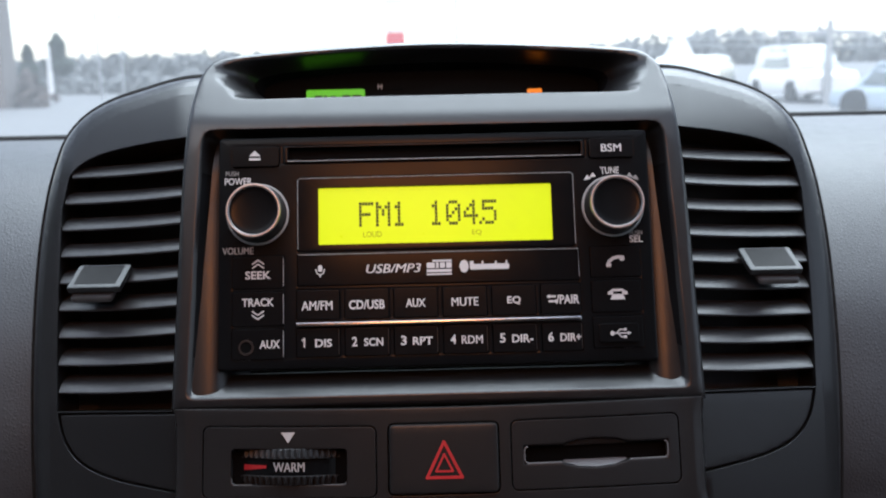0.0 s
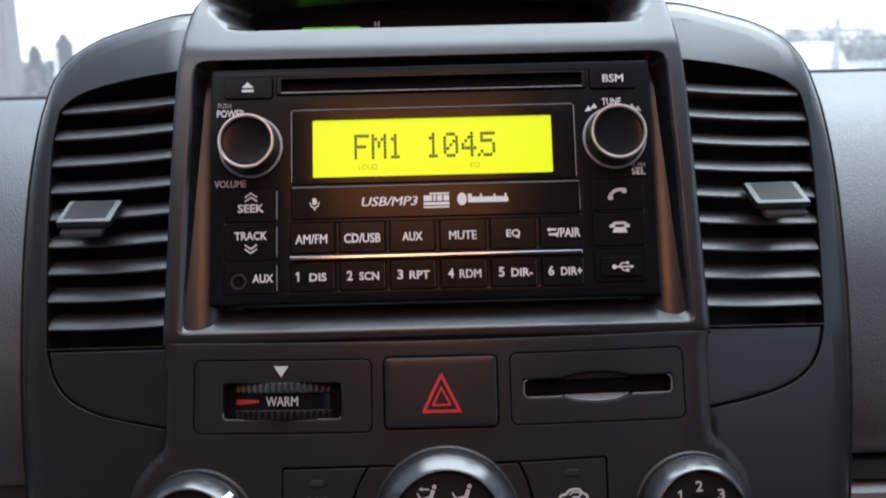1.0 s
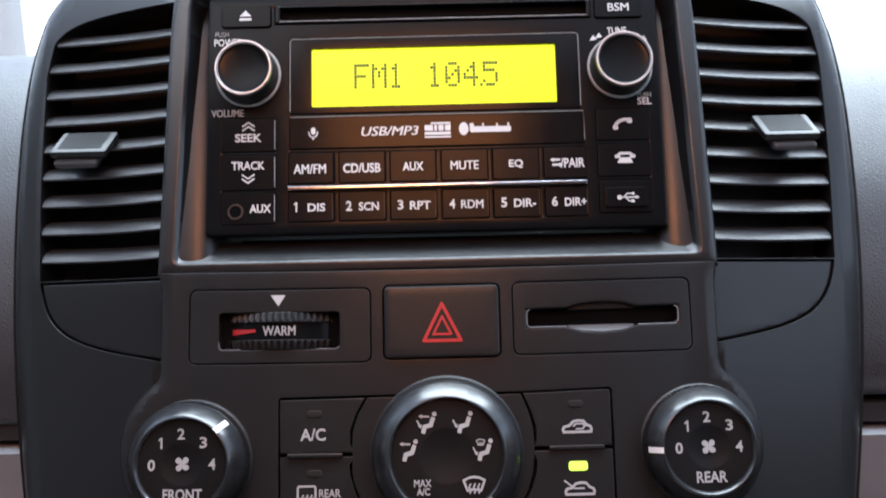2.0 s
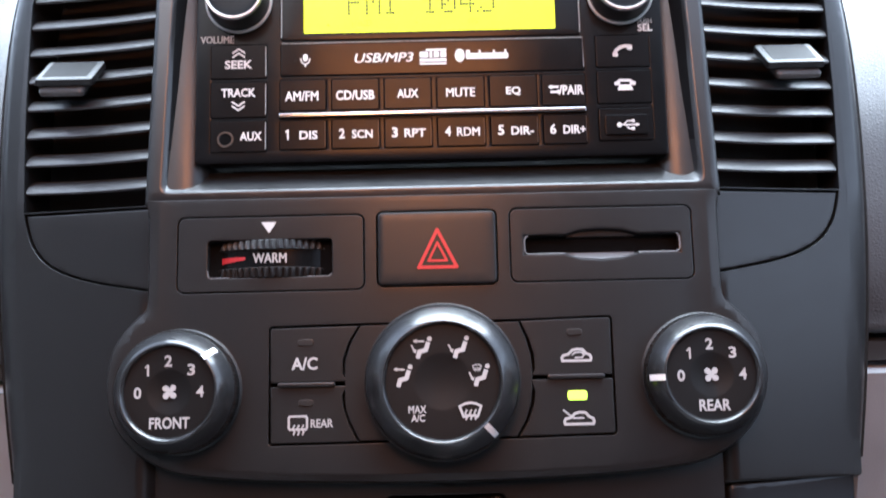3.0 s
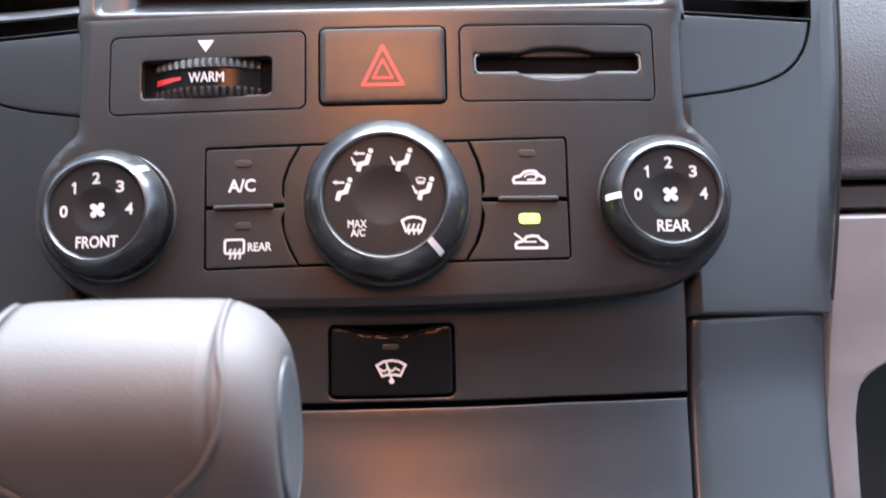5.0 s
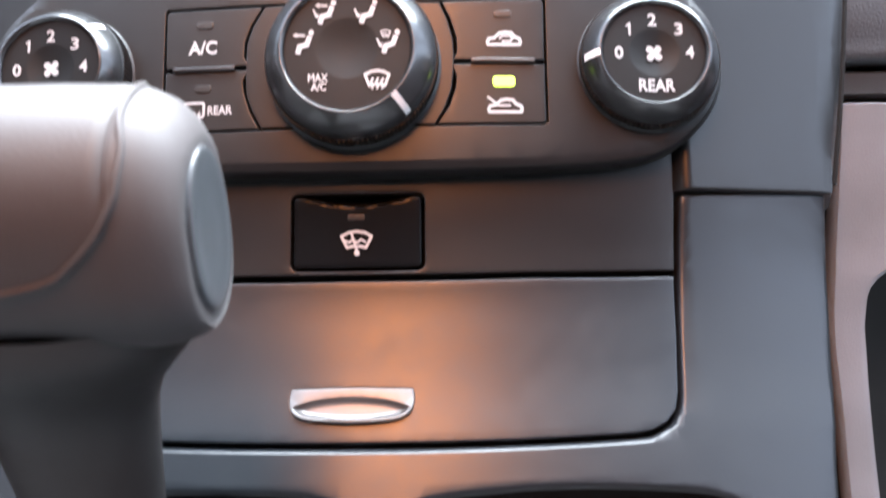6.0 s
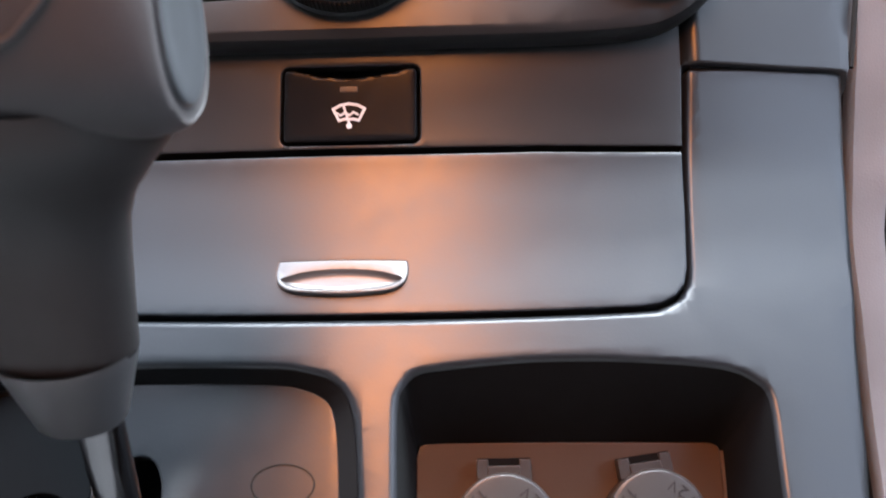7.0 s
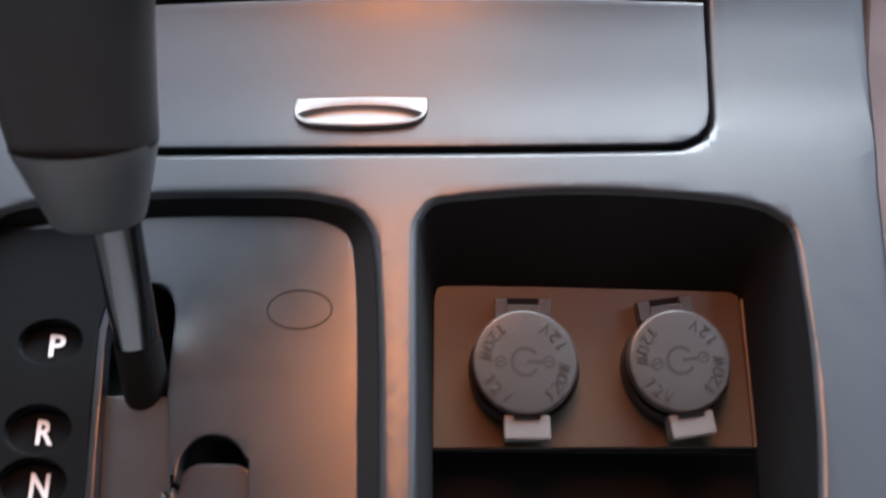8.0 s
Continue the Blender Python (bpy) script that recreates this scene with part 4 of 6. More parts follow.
# pictograms on the right keys
R("handset_mark", bars(stroke([(71.6, 40.8), (72.3, 42.0), (73.8, 43.2), (75.6, 43.7), (77.4, 43.7)], 1.3) + [rect(70.9, 39.6, 73.0, 41.2, 0.5), rect(76.6, 42.2, 78.6, 44.2, 0.5)], 0.45, 0.65), KEYPRINT, keys["call_button"])
R("telephone_mark", bars([[(72.0, 26.0), (78.2, 26.0), (77.2, 28.2), (73.0, 28.2)], rect(71.0, 28.0, 73.2, 29.4, 0.4), rect(77.0, 28.0, 79.2, 29.4, 0.4)] + stroke([(71.8, 28.9), (73.2, 29.9), (77.0, 29.9), (78.4, 28.9)], 1.0), 0.45, 0.65), KEYPRINT, keys["hang_up_button"])
cover = R("usb_cover", block(rect(66.4, 8.2, 83.2, 16.2, 1.2), 0.3, 1.3, 0.5), BUTTON, keys["usb_socket_plate"], "raised rubber socket cover")
R("trident_mark", bars(stroke([(72.2, 12.0), (78.6, 12.0)], 0.5) + stroke([(73.6, 12.0), (75.0, 13.5), (76.8, 13.5)], 0.45) + stroke([(74.4, 12.0), (75.6, 10.5), (77.0, 10.5)], 0.45) + [circle(72.0, 12.0, 0.95, 16), circle(77.3, 13.5, 0.6, 12), rect(76.6, 9.9, 77.8, 11.1), [(78.4, 11.3), (79.9, 12.0), (78.4, 12.7)]], 1.25, 1.45), KEYPRINT, cover)

for nm, cx, cy, lab in (("volume_knob", -74.2, 65.2, "round black volume knob with a silver rim"), ("tuning_knob", 74.8, 65.4, "round black tuning knob with a silver rim")):
    knob = R(nm, lathe(cx, cy, [(13.0, -0.5), (12.8, 1.2), (11.8, 1.6), (11.6, 3.0), (11.3, 9.6)], 72), BLACK, radio, lab, 30)
    R("base_ring", lathe(cx, cy, [(13.1, 0.9), (12.9, 1.5), (12.3, 1.6), (12.0, 1.2)], 72), DIM, knob, "grey ring round the foot")
    R("rim", lathe(cx, cy, [(11.3, 9.4), (11.25, 10.6), (10.9, 11.2), (10.4, 11.2), (9.9, 10.5)], 72), SILVER, knob, "bright silver rim")
    R("cap", lathe(cx, cy, [(10.2, 10.6), (9.9, 10.3), (9.2, 10.0), (8, 9.85), (6, 9.7), (3, 9.58), (0, 9.54)], 72), RADIO, knob, "smooth black cap")
R("word_push", lettering("PUSH", -85.2, 83.0, 5.4, 2.0, 0.12), DIM)
R("word_power", lettering("POWER", -82.6, 79.6, 11.4, 3.0, 0.12, 0.01), KEYPRINT)
R("word_volume", lettering("VOLUME", -82.6, 50.0, 12.8, 2.9, 0.12, 0.01), DIM)
R("word_tune", lettering("TUNE", 74.4, 80.9, 7.8, 2.9, 0.12, 0.01), KEYPRINT)
R("word_push", lettering("PUSH", 84.1, 53.9, 5.4, 1.9, 0.12), DIM)
R("word_select", lettering("SEL", 84.1, 51.3, 5.6, 2.8, 0.12, 0.01), KEYPRINT)
R("tune_arrows", bars([[(63.2, 76.9), (66.2, 77.4), (64.8, 79.3)], [(65.6, 78.0), (68.4, 78.4), (67.2, 80.2)]], 0, 0.2), KEYPRINT)
R("tune_arrows", bars([[(81.4, 78.2), (84.2, 77.6), (82.8, 79.9)], [(83.6, 77.4), (86.6, 76.4), (85.4, 78.8)]], 0, 0.2), DIM)

# ---- climate panel ----
climate = thing("climate_panel", on_climate((0, 35, 0)), "charcoal heater control panel with three round knobs", "control panel")
Cl = lambda name, bm, mat, parent=climate, label="", smooth=35, even=True: part(name, bm, mat, parent, label, on_climate, smooth, even)
half = [(105.6, 88.6), (105.6, 52), (106.4, 48.4), (109.5, 45.4), (114, 40.5), (117.8, 34), (119.6, 25), (119.3, 15), (116.5, 7.0), (111.5, 0.2), (104, -6), (94, -10.4), (80, -12.6), (60, -14.2), (35, -15.2), (12, -15.8)]
half = half[:1] + [tuple(map(float, q)) for q in smooth_line(half[1:], 4)]
PLATE = [(-x, y) for x, y in half] + half[::-1]
WARM, HAZ, CARD = rect(-93.6, 54.2, -25.8, 81.6, 2.5), rect(-20.6, 55.0, 22.9, 82.2, 2.0), rect(28.2, 55.6, 94.6, 82.4, 2.5)
A1 = [(-59.7, 20.8), (-31.6, 20.8), (-33.6, 24), (-33.4, 29), (-31.2, 35), (-27.6, 40.9), (-59.2, 40.5), (-59.9, 39.6)]
A2 = [(-59.6, 0.2), (-59.0, -0.6), (-28.2, -0.4), (-31.4, 5.6), (-33.4, 12), (-33.8, 16), (-31.8, 19.6), (-59.7, 19.6)]
B1 = [(63.2, 21.4), (63.3, 41.2), (62.6, 42.0), (30.4, 41.3), (33.2, 35), (35.0, 29), (35.2, 24), (33.8, 21.4)]
B2 = [(63.3, 20.2), (33.6, 20.2), (35.0, 16), (34.6, 12), (32.6, 6), (28.8, 0.1), (62.6, 0.6), (63.4, 1.4)]
MID = [(-27.2, 41.0), (-31.0, 34.5), (-33.0, 28.5), (-33.2, 22), (-33.2, 14), (-32.6, 10), (-30.6, 5), (-27.8, -0.3), (28.4, 0.1), (31.8, 6), (33.8, 12), (34.4, 17), (34.6, 24), (34.2, 29), (32.6, 35), (30.0, 41.2)]
MID = MID[::-1]


def ccw(line):
    return line if sum(a[0] * b[1] - b[0] * a[1] for a, b in zip(line, line[1:] + line[:1])) > 0 else line[::-1]


A1, A2, B1, B2, MID, PLATE = (ccw(q) for q in (A1, A2, B1, B2, MID, PLATE))
BIG = ccw([(-59.9, 40.2), (-59.2, 40.9), (-27.6, 41.2), (30.4, 41.5), (62.8, 42.2), (63.5, 41.4), (63.6, 1.2), (62.6, 0.3), (28.8, -0.2), (-28.2, -0.7), (-59.2, -0.9), (-59.9, -0.2)])
plate = holed(fine(PLATE, 12), [inset(q, -0.45) for q in (WARM, HAZ, CARD)] + [fine(inset(BIG, -0.35), 8)], -9, 0, 4.2, 0.3, -3.5)
for v in plate.verts:
    if v.co.y > 84.2 and -5 < v.co.z:
        v.co.y, v.co.z = 88.6 - (88.6 - v.co.y) * 0.14, v.co.z * 0.14
Cl("plate", cuts(plate, xs=range(-110, 111, 10), ys=list(range(-12, 80, 8)) + [82, 84, 86]), PANEL, even="map")
bed = holed(fine(rect(-95, -2, 96, 84, 2), 8), [], -9, -4, 0.5, 0.5, -9)
Cl("backing", cuts(bed, xs=range(-90, 91, 15)), SLOTDARK)
for n, q in (("ac_button", A1), ("rear_defrost_button", A2), ("recirculate_button", B1), ("fresh_air_button", B2)):
    keys[n] = Cl(n, cuts(block(fine(inset(q, 0.12), 6), -4, 0.0, 0.5), xs=range(-60, 61, 8)), PANEL, even="map")
Cl("mode_plate", cuts(block(fine(inset(MID, 0.2), 6), -4, -0.1, 0.4), xs=range(-30, 31, 6)), PANEL, even="map")
Cl("ridge", block(rect(-57.0, 19.3, -36.4, 20.9, 0.7), -1, 1.2, 0.5), TRIM, keys["ac_button"], "narrow raised ridge")
Cl("ridge", block(rect(39.8, 20.2, 60.2, 21.8, 0.7), -1, 1.2, 0.5), TRIM, keys["recirculate_button"], "narrow raised ridge")
for n, x, y, lit in (("ac_button", -46.9, 35.2, 0), ("rear_defrost_button", -46.9, 13.6, 0), ("recirculate_button", 50.1, 36.8, 0), ("fresh_air_button", 50.2, 14.2, 1)):
    Cl("indicator_lamp", block(rect(x - (3.5 if lit else 2.8), y - (1.7 if lit else 1.2), x + (3.5 if lit else 2.8), y + (1.7 if lit else 1.2), 1.1), -0.5, 0.35, 0.3), GREENLED if lit else LEDOFF, keys[n], "lit green lamp" if lit else "unlit lamp")
Cl("legend", lettering("A/C", -47.4, 27.6, 9.4, 4.5, 0.05, 0.03), SOFTPRINT, keys["ac_button"])
Cl("legend", lettering("REAR", -41.2, 6.4, 8.0, 2.9, 0.05, 0.015), SOFTPRINT, keys["rear_defrost_button"])


def heat_marks(x, y, k=1.0):
    out = []
    for dx in (-2, 0, 2):
        out += stroke([(x + dx * k, y - 3.0 * k), (x + (dx + 0.5) * k, y - 1.8 * k), (x + (dx - 0.4) * k, y - 0.4 * k), (x + (dx + 0.4) * k, y + 1.0 * k)], 0.7 * k)
    return out


Cl("rear_window_mark", bars(stroke([(-52.6, 4.4), (-53.0, 5.0), (-53.0, 8.4), (-52.6, 9.0), (-46.9, 9.0), (-46.5, 8.4), (-46.5, 5.0), (-46.9, 4.4)], 0.75, True) + heat_marks(-49.7, 5.0, 0.8), 0, 0.2), SOFTPRINT, keys["rear_defrost_button"])


def car_mark(x, y):
    body = [(-5.7, -1.7), (-6.0, -0.6), (-5.4, 0.5), (-3.4, 0.9), (-1.6, 2.6), (0.4, 3.0), (2.6, 2.8), (4.0, 1.2), (5.6, 0.5), (6.0, -0.6), (5.7, -1.7)]
    return stroke([(x + a * 0.88, y + b * 0.88) for a, b in body], 0.9, True)


Cl("car_mark", bars(car_mark(50.4, 28.0) + stroke([(50.0, 27.6), (52.4, 27.6), (53.2, 28.6), (52.4, 29.5), (50.0, 29.5), (49.0, 28.6)], 0.55), 0, 0.2), SOFTPRINT, keys["recirculate_button"])
Cl("car_mark", bars(car_mark(50.5, 5.6) + stroke([(45.0, 9.0), (48.6, 6.2), (52.0, 6.2)], 0.6), 0, 0.2), SOFTPRINT, keys["fresh_air_button"])

# temperature wheel, hazard switch, card slot
tempo = Cl("temperature_wheel_plate", cuts(holed(fine(WARM, 6), [rect(-82.8, 59.2, -37.4, 73.0, 1.5)], -4, 0, 0.35, 0.6, -9), xs=range(-90, -20, 8)), PANEL, climate, "flush plate round the temperature wheel")
bm = bmesh.new()
rows = []
for i in range(81):
    a = radians(-40 + i)
    teeth = 1.0 * (1 - abs(math.sin(math.pi * i / 4)))
    row = []
    for y, r in ((58.6, 34.0), (59.4, 35.6 - teeth), (61.4, 36.6 - teeth * 1.6), (62.6, 36.2), (62.9, 35.3), (69.3, 35.3), (69.6, 36.2), (70.8, 36.6 - teeth * 1.6), (72.8, 35.6 - teeth), (73.6, 34.0)):
        row.append(bm.verts.new((-60.1 + r * math.sin(a), y, -34.4 + r * math.cos(a))))
    rows.append(row)
for a, b in zip(rows, rows[1:]):
    for i in range(9):
        bm.faces.new((a[i], a[i + 1], b[i + 1], b[i]))
wheel = Cl("temperature_wheel", bm, WHEEL, tempo, "ribbed black thumb wheel")
smooth = bmesh.new()
arcs = [[smooth.verts.new((-60.1 + 35.33 * math.sin(radians(a)), y, -34.4 + 35.33 * math.cos(radians(a)))) for y in (62.95, 69.25)] for a in range(-40, 41, 2)]
for a, b in zip(arcs, arcs[1:]):
    smooth.faces.new((a[0], a[1], b[1], b[0]))
Cl("band", smooth, BUTTON, wheel, "smooth dark band between the ribs")
# pale rods paint the light along the opening's lower edge
for lip in ([(-82.7, 62, -0.4), (-82.7, 60.3, -0.25), (-81.8, 59.2, -0.2), (-74.5, 59.2, -0.2)], [(-46.5, 59.2, -0.2), (-38.6, 59.2, -0.2), (-37.5, 60.2, -0.3)]):
    Cl("opening_edge", tube(lip, 0.2, 6), SLOTEDGE, tempo, "pale line for light on the edge")
word = lettering("WARM", -60.0, 66.2, 12.2, 3.6, 0, 0.02)
for v in word.verts:
    v.co.z += -34.4 + math.sqrt(max(35.38 ** 2 - (v.co.x + 60.1) ** 2, 0)) + 0.05
Cl("legend", word, SOFTPRINT, wheel)
red = bars([[(-79.5, 64.6), (-69.0, 65.8), (-69.0, 66.8), (-79.5, 67.0)]], 0, 0.1)
cuts(red, xs=(-77, -74.5, -72))
for v in red.verts:
    v.co.z += -34.4 + math.sqrt(max(35.4 ** 2 - (v.co.x + 60.1) ** 2, 0)) + 0.05
Cl("red_mark", red, RED, wheel, "red warm mark")
Cl("well", block(rect(-84, 58, -36, 74, 1), -16, -10, 0.2), SLOTDARK, tempo)
Cl("pointer", bars([[(-63.2, 79.6), (-60.4, 75.4), (-57.6, 79.6)]], 0, 0.15), PRINT, tempo, "white pointer triangle")

hazard = Cl("hazard_switch", cuts(block(fine(HAZ, 5), -4, 1.2, 1.3), xs=range(-18, 21, 6), ys=(60, 66, 72, 78)), PANEL, climate, "square hazard switch with a red triangle")
tri = lambda k: [(1.3 + 8.0 * k * math.sin(radians(a)), 66.0 + 9.2 * k * math.cos(radians(a))) for a in (0, 240, 120)]
Cl("triangle", bars(stroke(tri(1.0), 1.15, True) + stroke(tri(0.48), 0.8, True), 1.2, 1.4), RED, hazard, "red double triangle")

card = Cl("card_slot_plate", cuts(holed(fine(CARD, 6), [ccw([(33.2, 65.6), (48, 65.6), (54, 63.8), (61.5, 63.2), (69, 63.8), (75, 65.6), (90.2, 65.6), (90.2, 72.3), (75, 72.3), (69, 73.9), (61.5, 74.4), (54, 73.9), (48, 72.3), (33.2, 72.3)])], -4, 0, 0.35, 1.1, -6), xs=range(32, 94, 8)), PANEL, climate, "flush plate with a narrow card slot")
Cl("slot_bed", block(rect(31, 61, 92, 76, 1), -14, -9, 0.2), SLOTDARK, card)
scoop = cuts(block(ccw([(49, 65.4), (54, 63.9), (61.5, 63.3), (69, 63.9), (74, 65.4), (74, 66.6), (49, 66.6)]), -7, -0.4, 0.1), xs=(52, 55, 58, 61, 64, 67, 70), ys=(64, 65, 66))
for v in scoop.verts:
    if v.co.z > -2:
        v.co.z = -0.3 - 1.3 * max(0.0, v.co.y - 63.3)
Cl("thumb_scoop", scoop, SLOTEDGE, card, "rounded thumb scoop, paled for the light on it")
Cl("thumb_scoop", cuts(block(ccw([(49, 72.4), (54, 73.8), (61.5, 74.3), (69, 73.8), (74, 72.4), (74, 71.8), (49, 71.8)]), -5, -2.4, 0.3), xs=(55, 61, 67)), PANEL, card)
Cl("slot_edge", tube([(34.6, 72.2, -0.5), (33.6, 71.7, -0.45), (33.2, 70.6, -0.4), (33.2, 67.2, -0.4), (33.6, 66.1, -0.4), (34.6, 65.5, -0.4), (48, 65.5, -0.4)], 0.3, 8), SLOTEDGE, card, "pale line for light on the slot edge")
Cl("slot_edge", tube([(75, 65.5, -0.4), (88.8, 65.5, -0.4), (89.8, 66.1, -0.4), (90.2, 67.2, -0.4), (90.2, 70.6, -0.4), (89.8, 71.7, -0.45), (88.8, 72.2, -0.5)], 0.3, 8), SLOTEDGE, card, "pale line for light on the slot edge")


def fan_mark(x, y, k=1.0):
    """Four rounded blades, each leaning over a little."""
    out = []
    for a in (55, 145, 235, 325):
        c, s = math.cos(radians(a)), math.sin(radians(a))
        out.append([(x + k * (u * c - v * s), y + k * (u * s + v * c)) for u, v in ((0.15, -0.3), (0.9, -1.15), (2.0, -1.5), (3.0, -1.1), (3.35, -0.1), (2.9, 0.75), (1.9, 0.95), (0.8, 0.5), (0.2, 0.3))])
    return out


def turned_knob(name, cx, cy, body, dial, high, mark, lab, ribs_to):
    """A knob with a knurled foot, a broad sloping grip ring, a thin upright lip and a dished dial; mark is the pointer's angle."""
    knob = Cl(name, lathe(cx, cy, [(body + 1.2, -1), (body + 1.0, 0.3), (body + 0.2, 0.8), (body, ribs_to), (body - 0.3, ribs_to + 0.5)], 96), BLACK, climate, lab, 30)
    ribs = bmesh.new()
    count = int(body * 4.4)
    for i in range(count):
        a = 2 * math.pi * i / count
        c, s = math.cos(a), math.sin(a)
        r0, r1 = body - 0.2, body + 0.45
        loft(ribs, [(cx + r0 * c - 0.3 * s, cy + r0 * s + 0.3 * c), (cx + r0 * c + 0.3 * s, cy + r0 * s - 0.3 * c), (cx + r1 * c + 0.2 * s, cy + r1 * s - 0.2 * c), (cx + r1 * c - 0.2 * s, cy + r1 * s + 0.2 * c)][::-1], [(0, 0.9), (0, ribs_to - 0.2)], True)
    Cl("knurling", ribs, BLACK, knob, "fine grip ribs")
    slope = [(body - 0.2, ribs_to + 0.2), (body - 0.7, ribs_to + 1.4), (body - 1.7, ribs_to + 0.45 * (high - ribs_to) + 0.9), (dial + 2.3, high + 0.8), (dial + 1.35, high + 1.5)]
    Cl("ring", lathe(cx, cy, slope + [(dial + 1.05, high + 1.45), (dial + 0.2, high + 0.45), (dial + 0.1, high - 0.3)], 96), RING, knob, "satin grey sloping ring", 50)
    Cl("dial", lathe(cx, cy, [(dial + 0.4, high - 0.4), (dial, high - 0.05), (dial * 0.53, high), (dial * 0.47, high - 0.25), (dial * 0.25, high - 0.9), (0, high - 1.1)], 96), DIAL, knob, "black dial with a dished middle")
    c, s = math.cos(radians(mark)), math.sin(radians(mark))
    bar = bmesh.new()
    rows = [[bar.verts.new((cx + r * c - w * s, cy + r * s + w * c, z + 0.3)) for w in (-1.05, 1.05)] for r, z in slope[::-1][:-1]]
    rows.append([bar.verts.new((v.co.x, v.co.y, v.co.z - 1.2)) for v in rows[-1]])
    rows.insert(0, [bar.verts.new((v.co.x, v.co.y, v.co.z - 0.8)) for v in rows[0]])
    for a, b in zip(rows, rows[1:]):
        bar.faces.new((a[0], a[1], b[1], b[0]))
    Cl("pointer", bar, POINTER, knob, "white pointer mark")
    return knob


def fan_knob(name, cx, cy, high, word, mark_angle, lab):
    knob = turned_knob(name, cx, cy, 21.4, 15.3, high, mark_angle, lab, high - 6.0)
    for i, a in enumerate((181, 135, 92, 45, 0)):
        Cl("number", lettering(str(i), cx + 10.75 * math.cos(radians(a)), cy + 10.6 * math.sin(radians(a)), 2.6 if i != 1 else 1.6, 3.9, high + 0.05, 0.02), SOFTPRINT, knob)
    Cl("fan_mark", bars([ccw(q) for q in fan_mark(cx, cy, 0.86)], high - 0.9, high - 0.5), SOFTPRINT, knob)
    Cl("legend", lettering(word, cx + 0.4, cy - 10.5, 13.8 if word == "FRONT" else 10.9, 3.9, high + 0.05, 0.02), SOFTPRINT, knob)
    return knob


fan_knob("front_fan_knob", -92.0, 18.7, 13.2, "FRONT", 44, "round front fan knob set past three")
fan_knob("rear_fan_knob", 95.7, 20.5, 10.6, "REAR", 182, "round rear fan knob set to zero")

cx, cy = 2.1, 20.2
mode = turned_knob("mode_knob", cx, cy, 27.2, 19.4, 14.4, -46, "large round airflow knob", 7.4)


def seat_mark(x, y, arrows):
    """An abstract airflow symbol: a bent bar, a dot and short arrow bars."""
    out = stroke([(x + 2.4, y + 2.2), (x + 1.4, y - 0.8), (x - 1.6, y - 1.6), (x - 2.2, y - 4.0)], 2.0) + [circle(x + 3.2, y + 4.4, 1.1, 16)]
    if "face" in arrows:
        out += stroke([(x - 3.6, y + 3.4), (x + 0.4, y + 3.2)], 0.8) + [[(x - 4.6, y + 3.4), (x - 2.8, y + 2.4), (x - 2.8, y + 4.4)]]
    if "feet" in arrows:
        out += stroke([(x - 5.2, y + 1.4), (x - 3.8, y - 1.2)], 0.7) + [[(x - 3.2, y - 2.4), (x - 3.0, y - 0.4), (x - 4.8, y - 1.2)]]
    if "glass" in arrows:
        out += screen_mark(x - 1.6, y + 3.8, 0.5)
    return [ccw(q) for q in out]


def screen_mark(x, y, k=1.0):
    fan = [(-4.0, 1.6), (-2.0, 2.6), (0, 2.9), (2.0, 2.6), (4.0, 1.6), (2.6, -2.2), (1.2, -1.8), (-1.2, -1.8), (-2.6, -2.2)]
    return stroke([(x + a * k, y + b * k) for a, b in fan], 0.85 * k, True) + heat_marks(x, y - 0.6 * k, 0.85 * k)


for nm, x, y, arrows in (("airflow_mark", -11.3, 22.1, ("face",)), ("airflow_mark", -4.5, 31.6, ("face", "feet")), ("airflow_mark", 8.3, 31.5, ("feet",)), ("airflow_mark", 15.2, 21.8, ("glass", "feet"))):
    Cl(nm, bars([moved(q, x * 0.26, y * 0.26, 0.74) for q in seat_mark(x, y, arrows)], 14.3, 14.6), SOFTPRINT, mode)
Cl("legend", lettering("MAX", -6.7, 10.9, 6.0, 2.5, 14.45, 0.035), SOFTPRINT, mode)
Cl("legend", lettering("A/C", -6.5, 8.0, 4.7, 2.5, 14.45, 0.035), SOFTPRINT, mode)
Cl("windscreen_mark", bars([ccw(q) for q in screen_mark(11.4, 10.1, 0.92)], 14.3, 14.6), SOFTPRINT, mode)

# ---- lower strip with the wiper de-icer switch ----
Co = lambda name, bm, mat, parent, label="", smooth=35, even=True: part(name, bm, mat, parent, label, on_console, smooth, even)
WIPE = rect(-18.0, 3.4, 22.8, 26.4, 1.6)
lower = thing("switch_strip", on_console((0, 14, 0)), "charcoal strip with a wiper de-icer switch", "dash trim")
STRIPLINE = ccw([(-104.0, 0.0), (-60, 0.9), (0, 1.4), (60, 0.9), (103.4, -0.6), (105.2, 48), (-105.2, 48)])
Co("strip", cuts(holed(fine(STRIPLINE, 8), [inset(WIPE, -0.8)], -8, 0, 0.7, 0.8, -5), xs=range(-100, 101, 6), ys=range(4, 48, 5)), PANEL, lower, even="map")
bm = cuts(block(fine(WIPE, 2), -7, 0.6, 1.0), xs=range(-16, 22, 2), ys=(6, 10, 14, 17, 19, 20.5, 21.5, 22.2, 22.8, 23.4, 24, 24.6, 25.2))
for v in bm.verts:
    if v.co.z > -3:
        dx, dy = (v.co.x - 2.3) / 19.5, (v.co.y - 29.2) / 6.0
        v.co.z -= 7.0 * min(1.0, 1.6 * max(0.0, 1 - dx * dx - dy * dy))
switch = Co("deicer_switch", bm, BUTTON, lower, "black switch with a scooped upper edge")
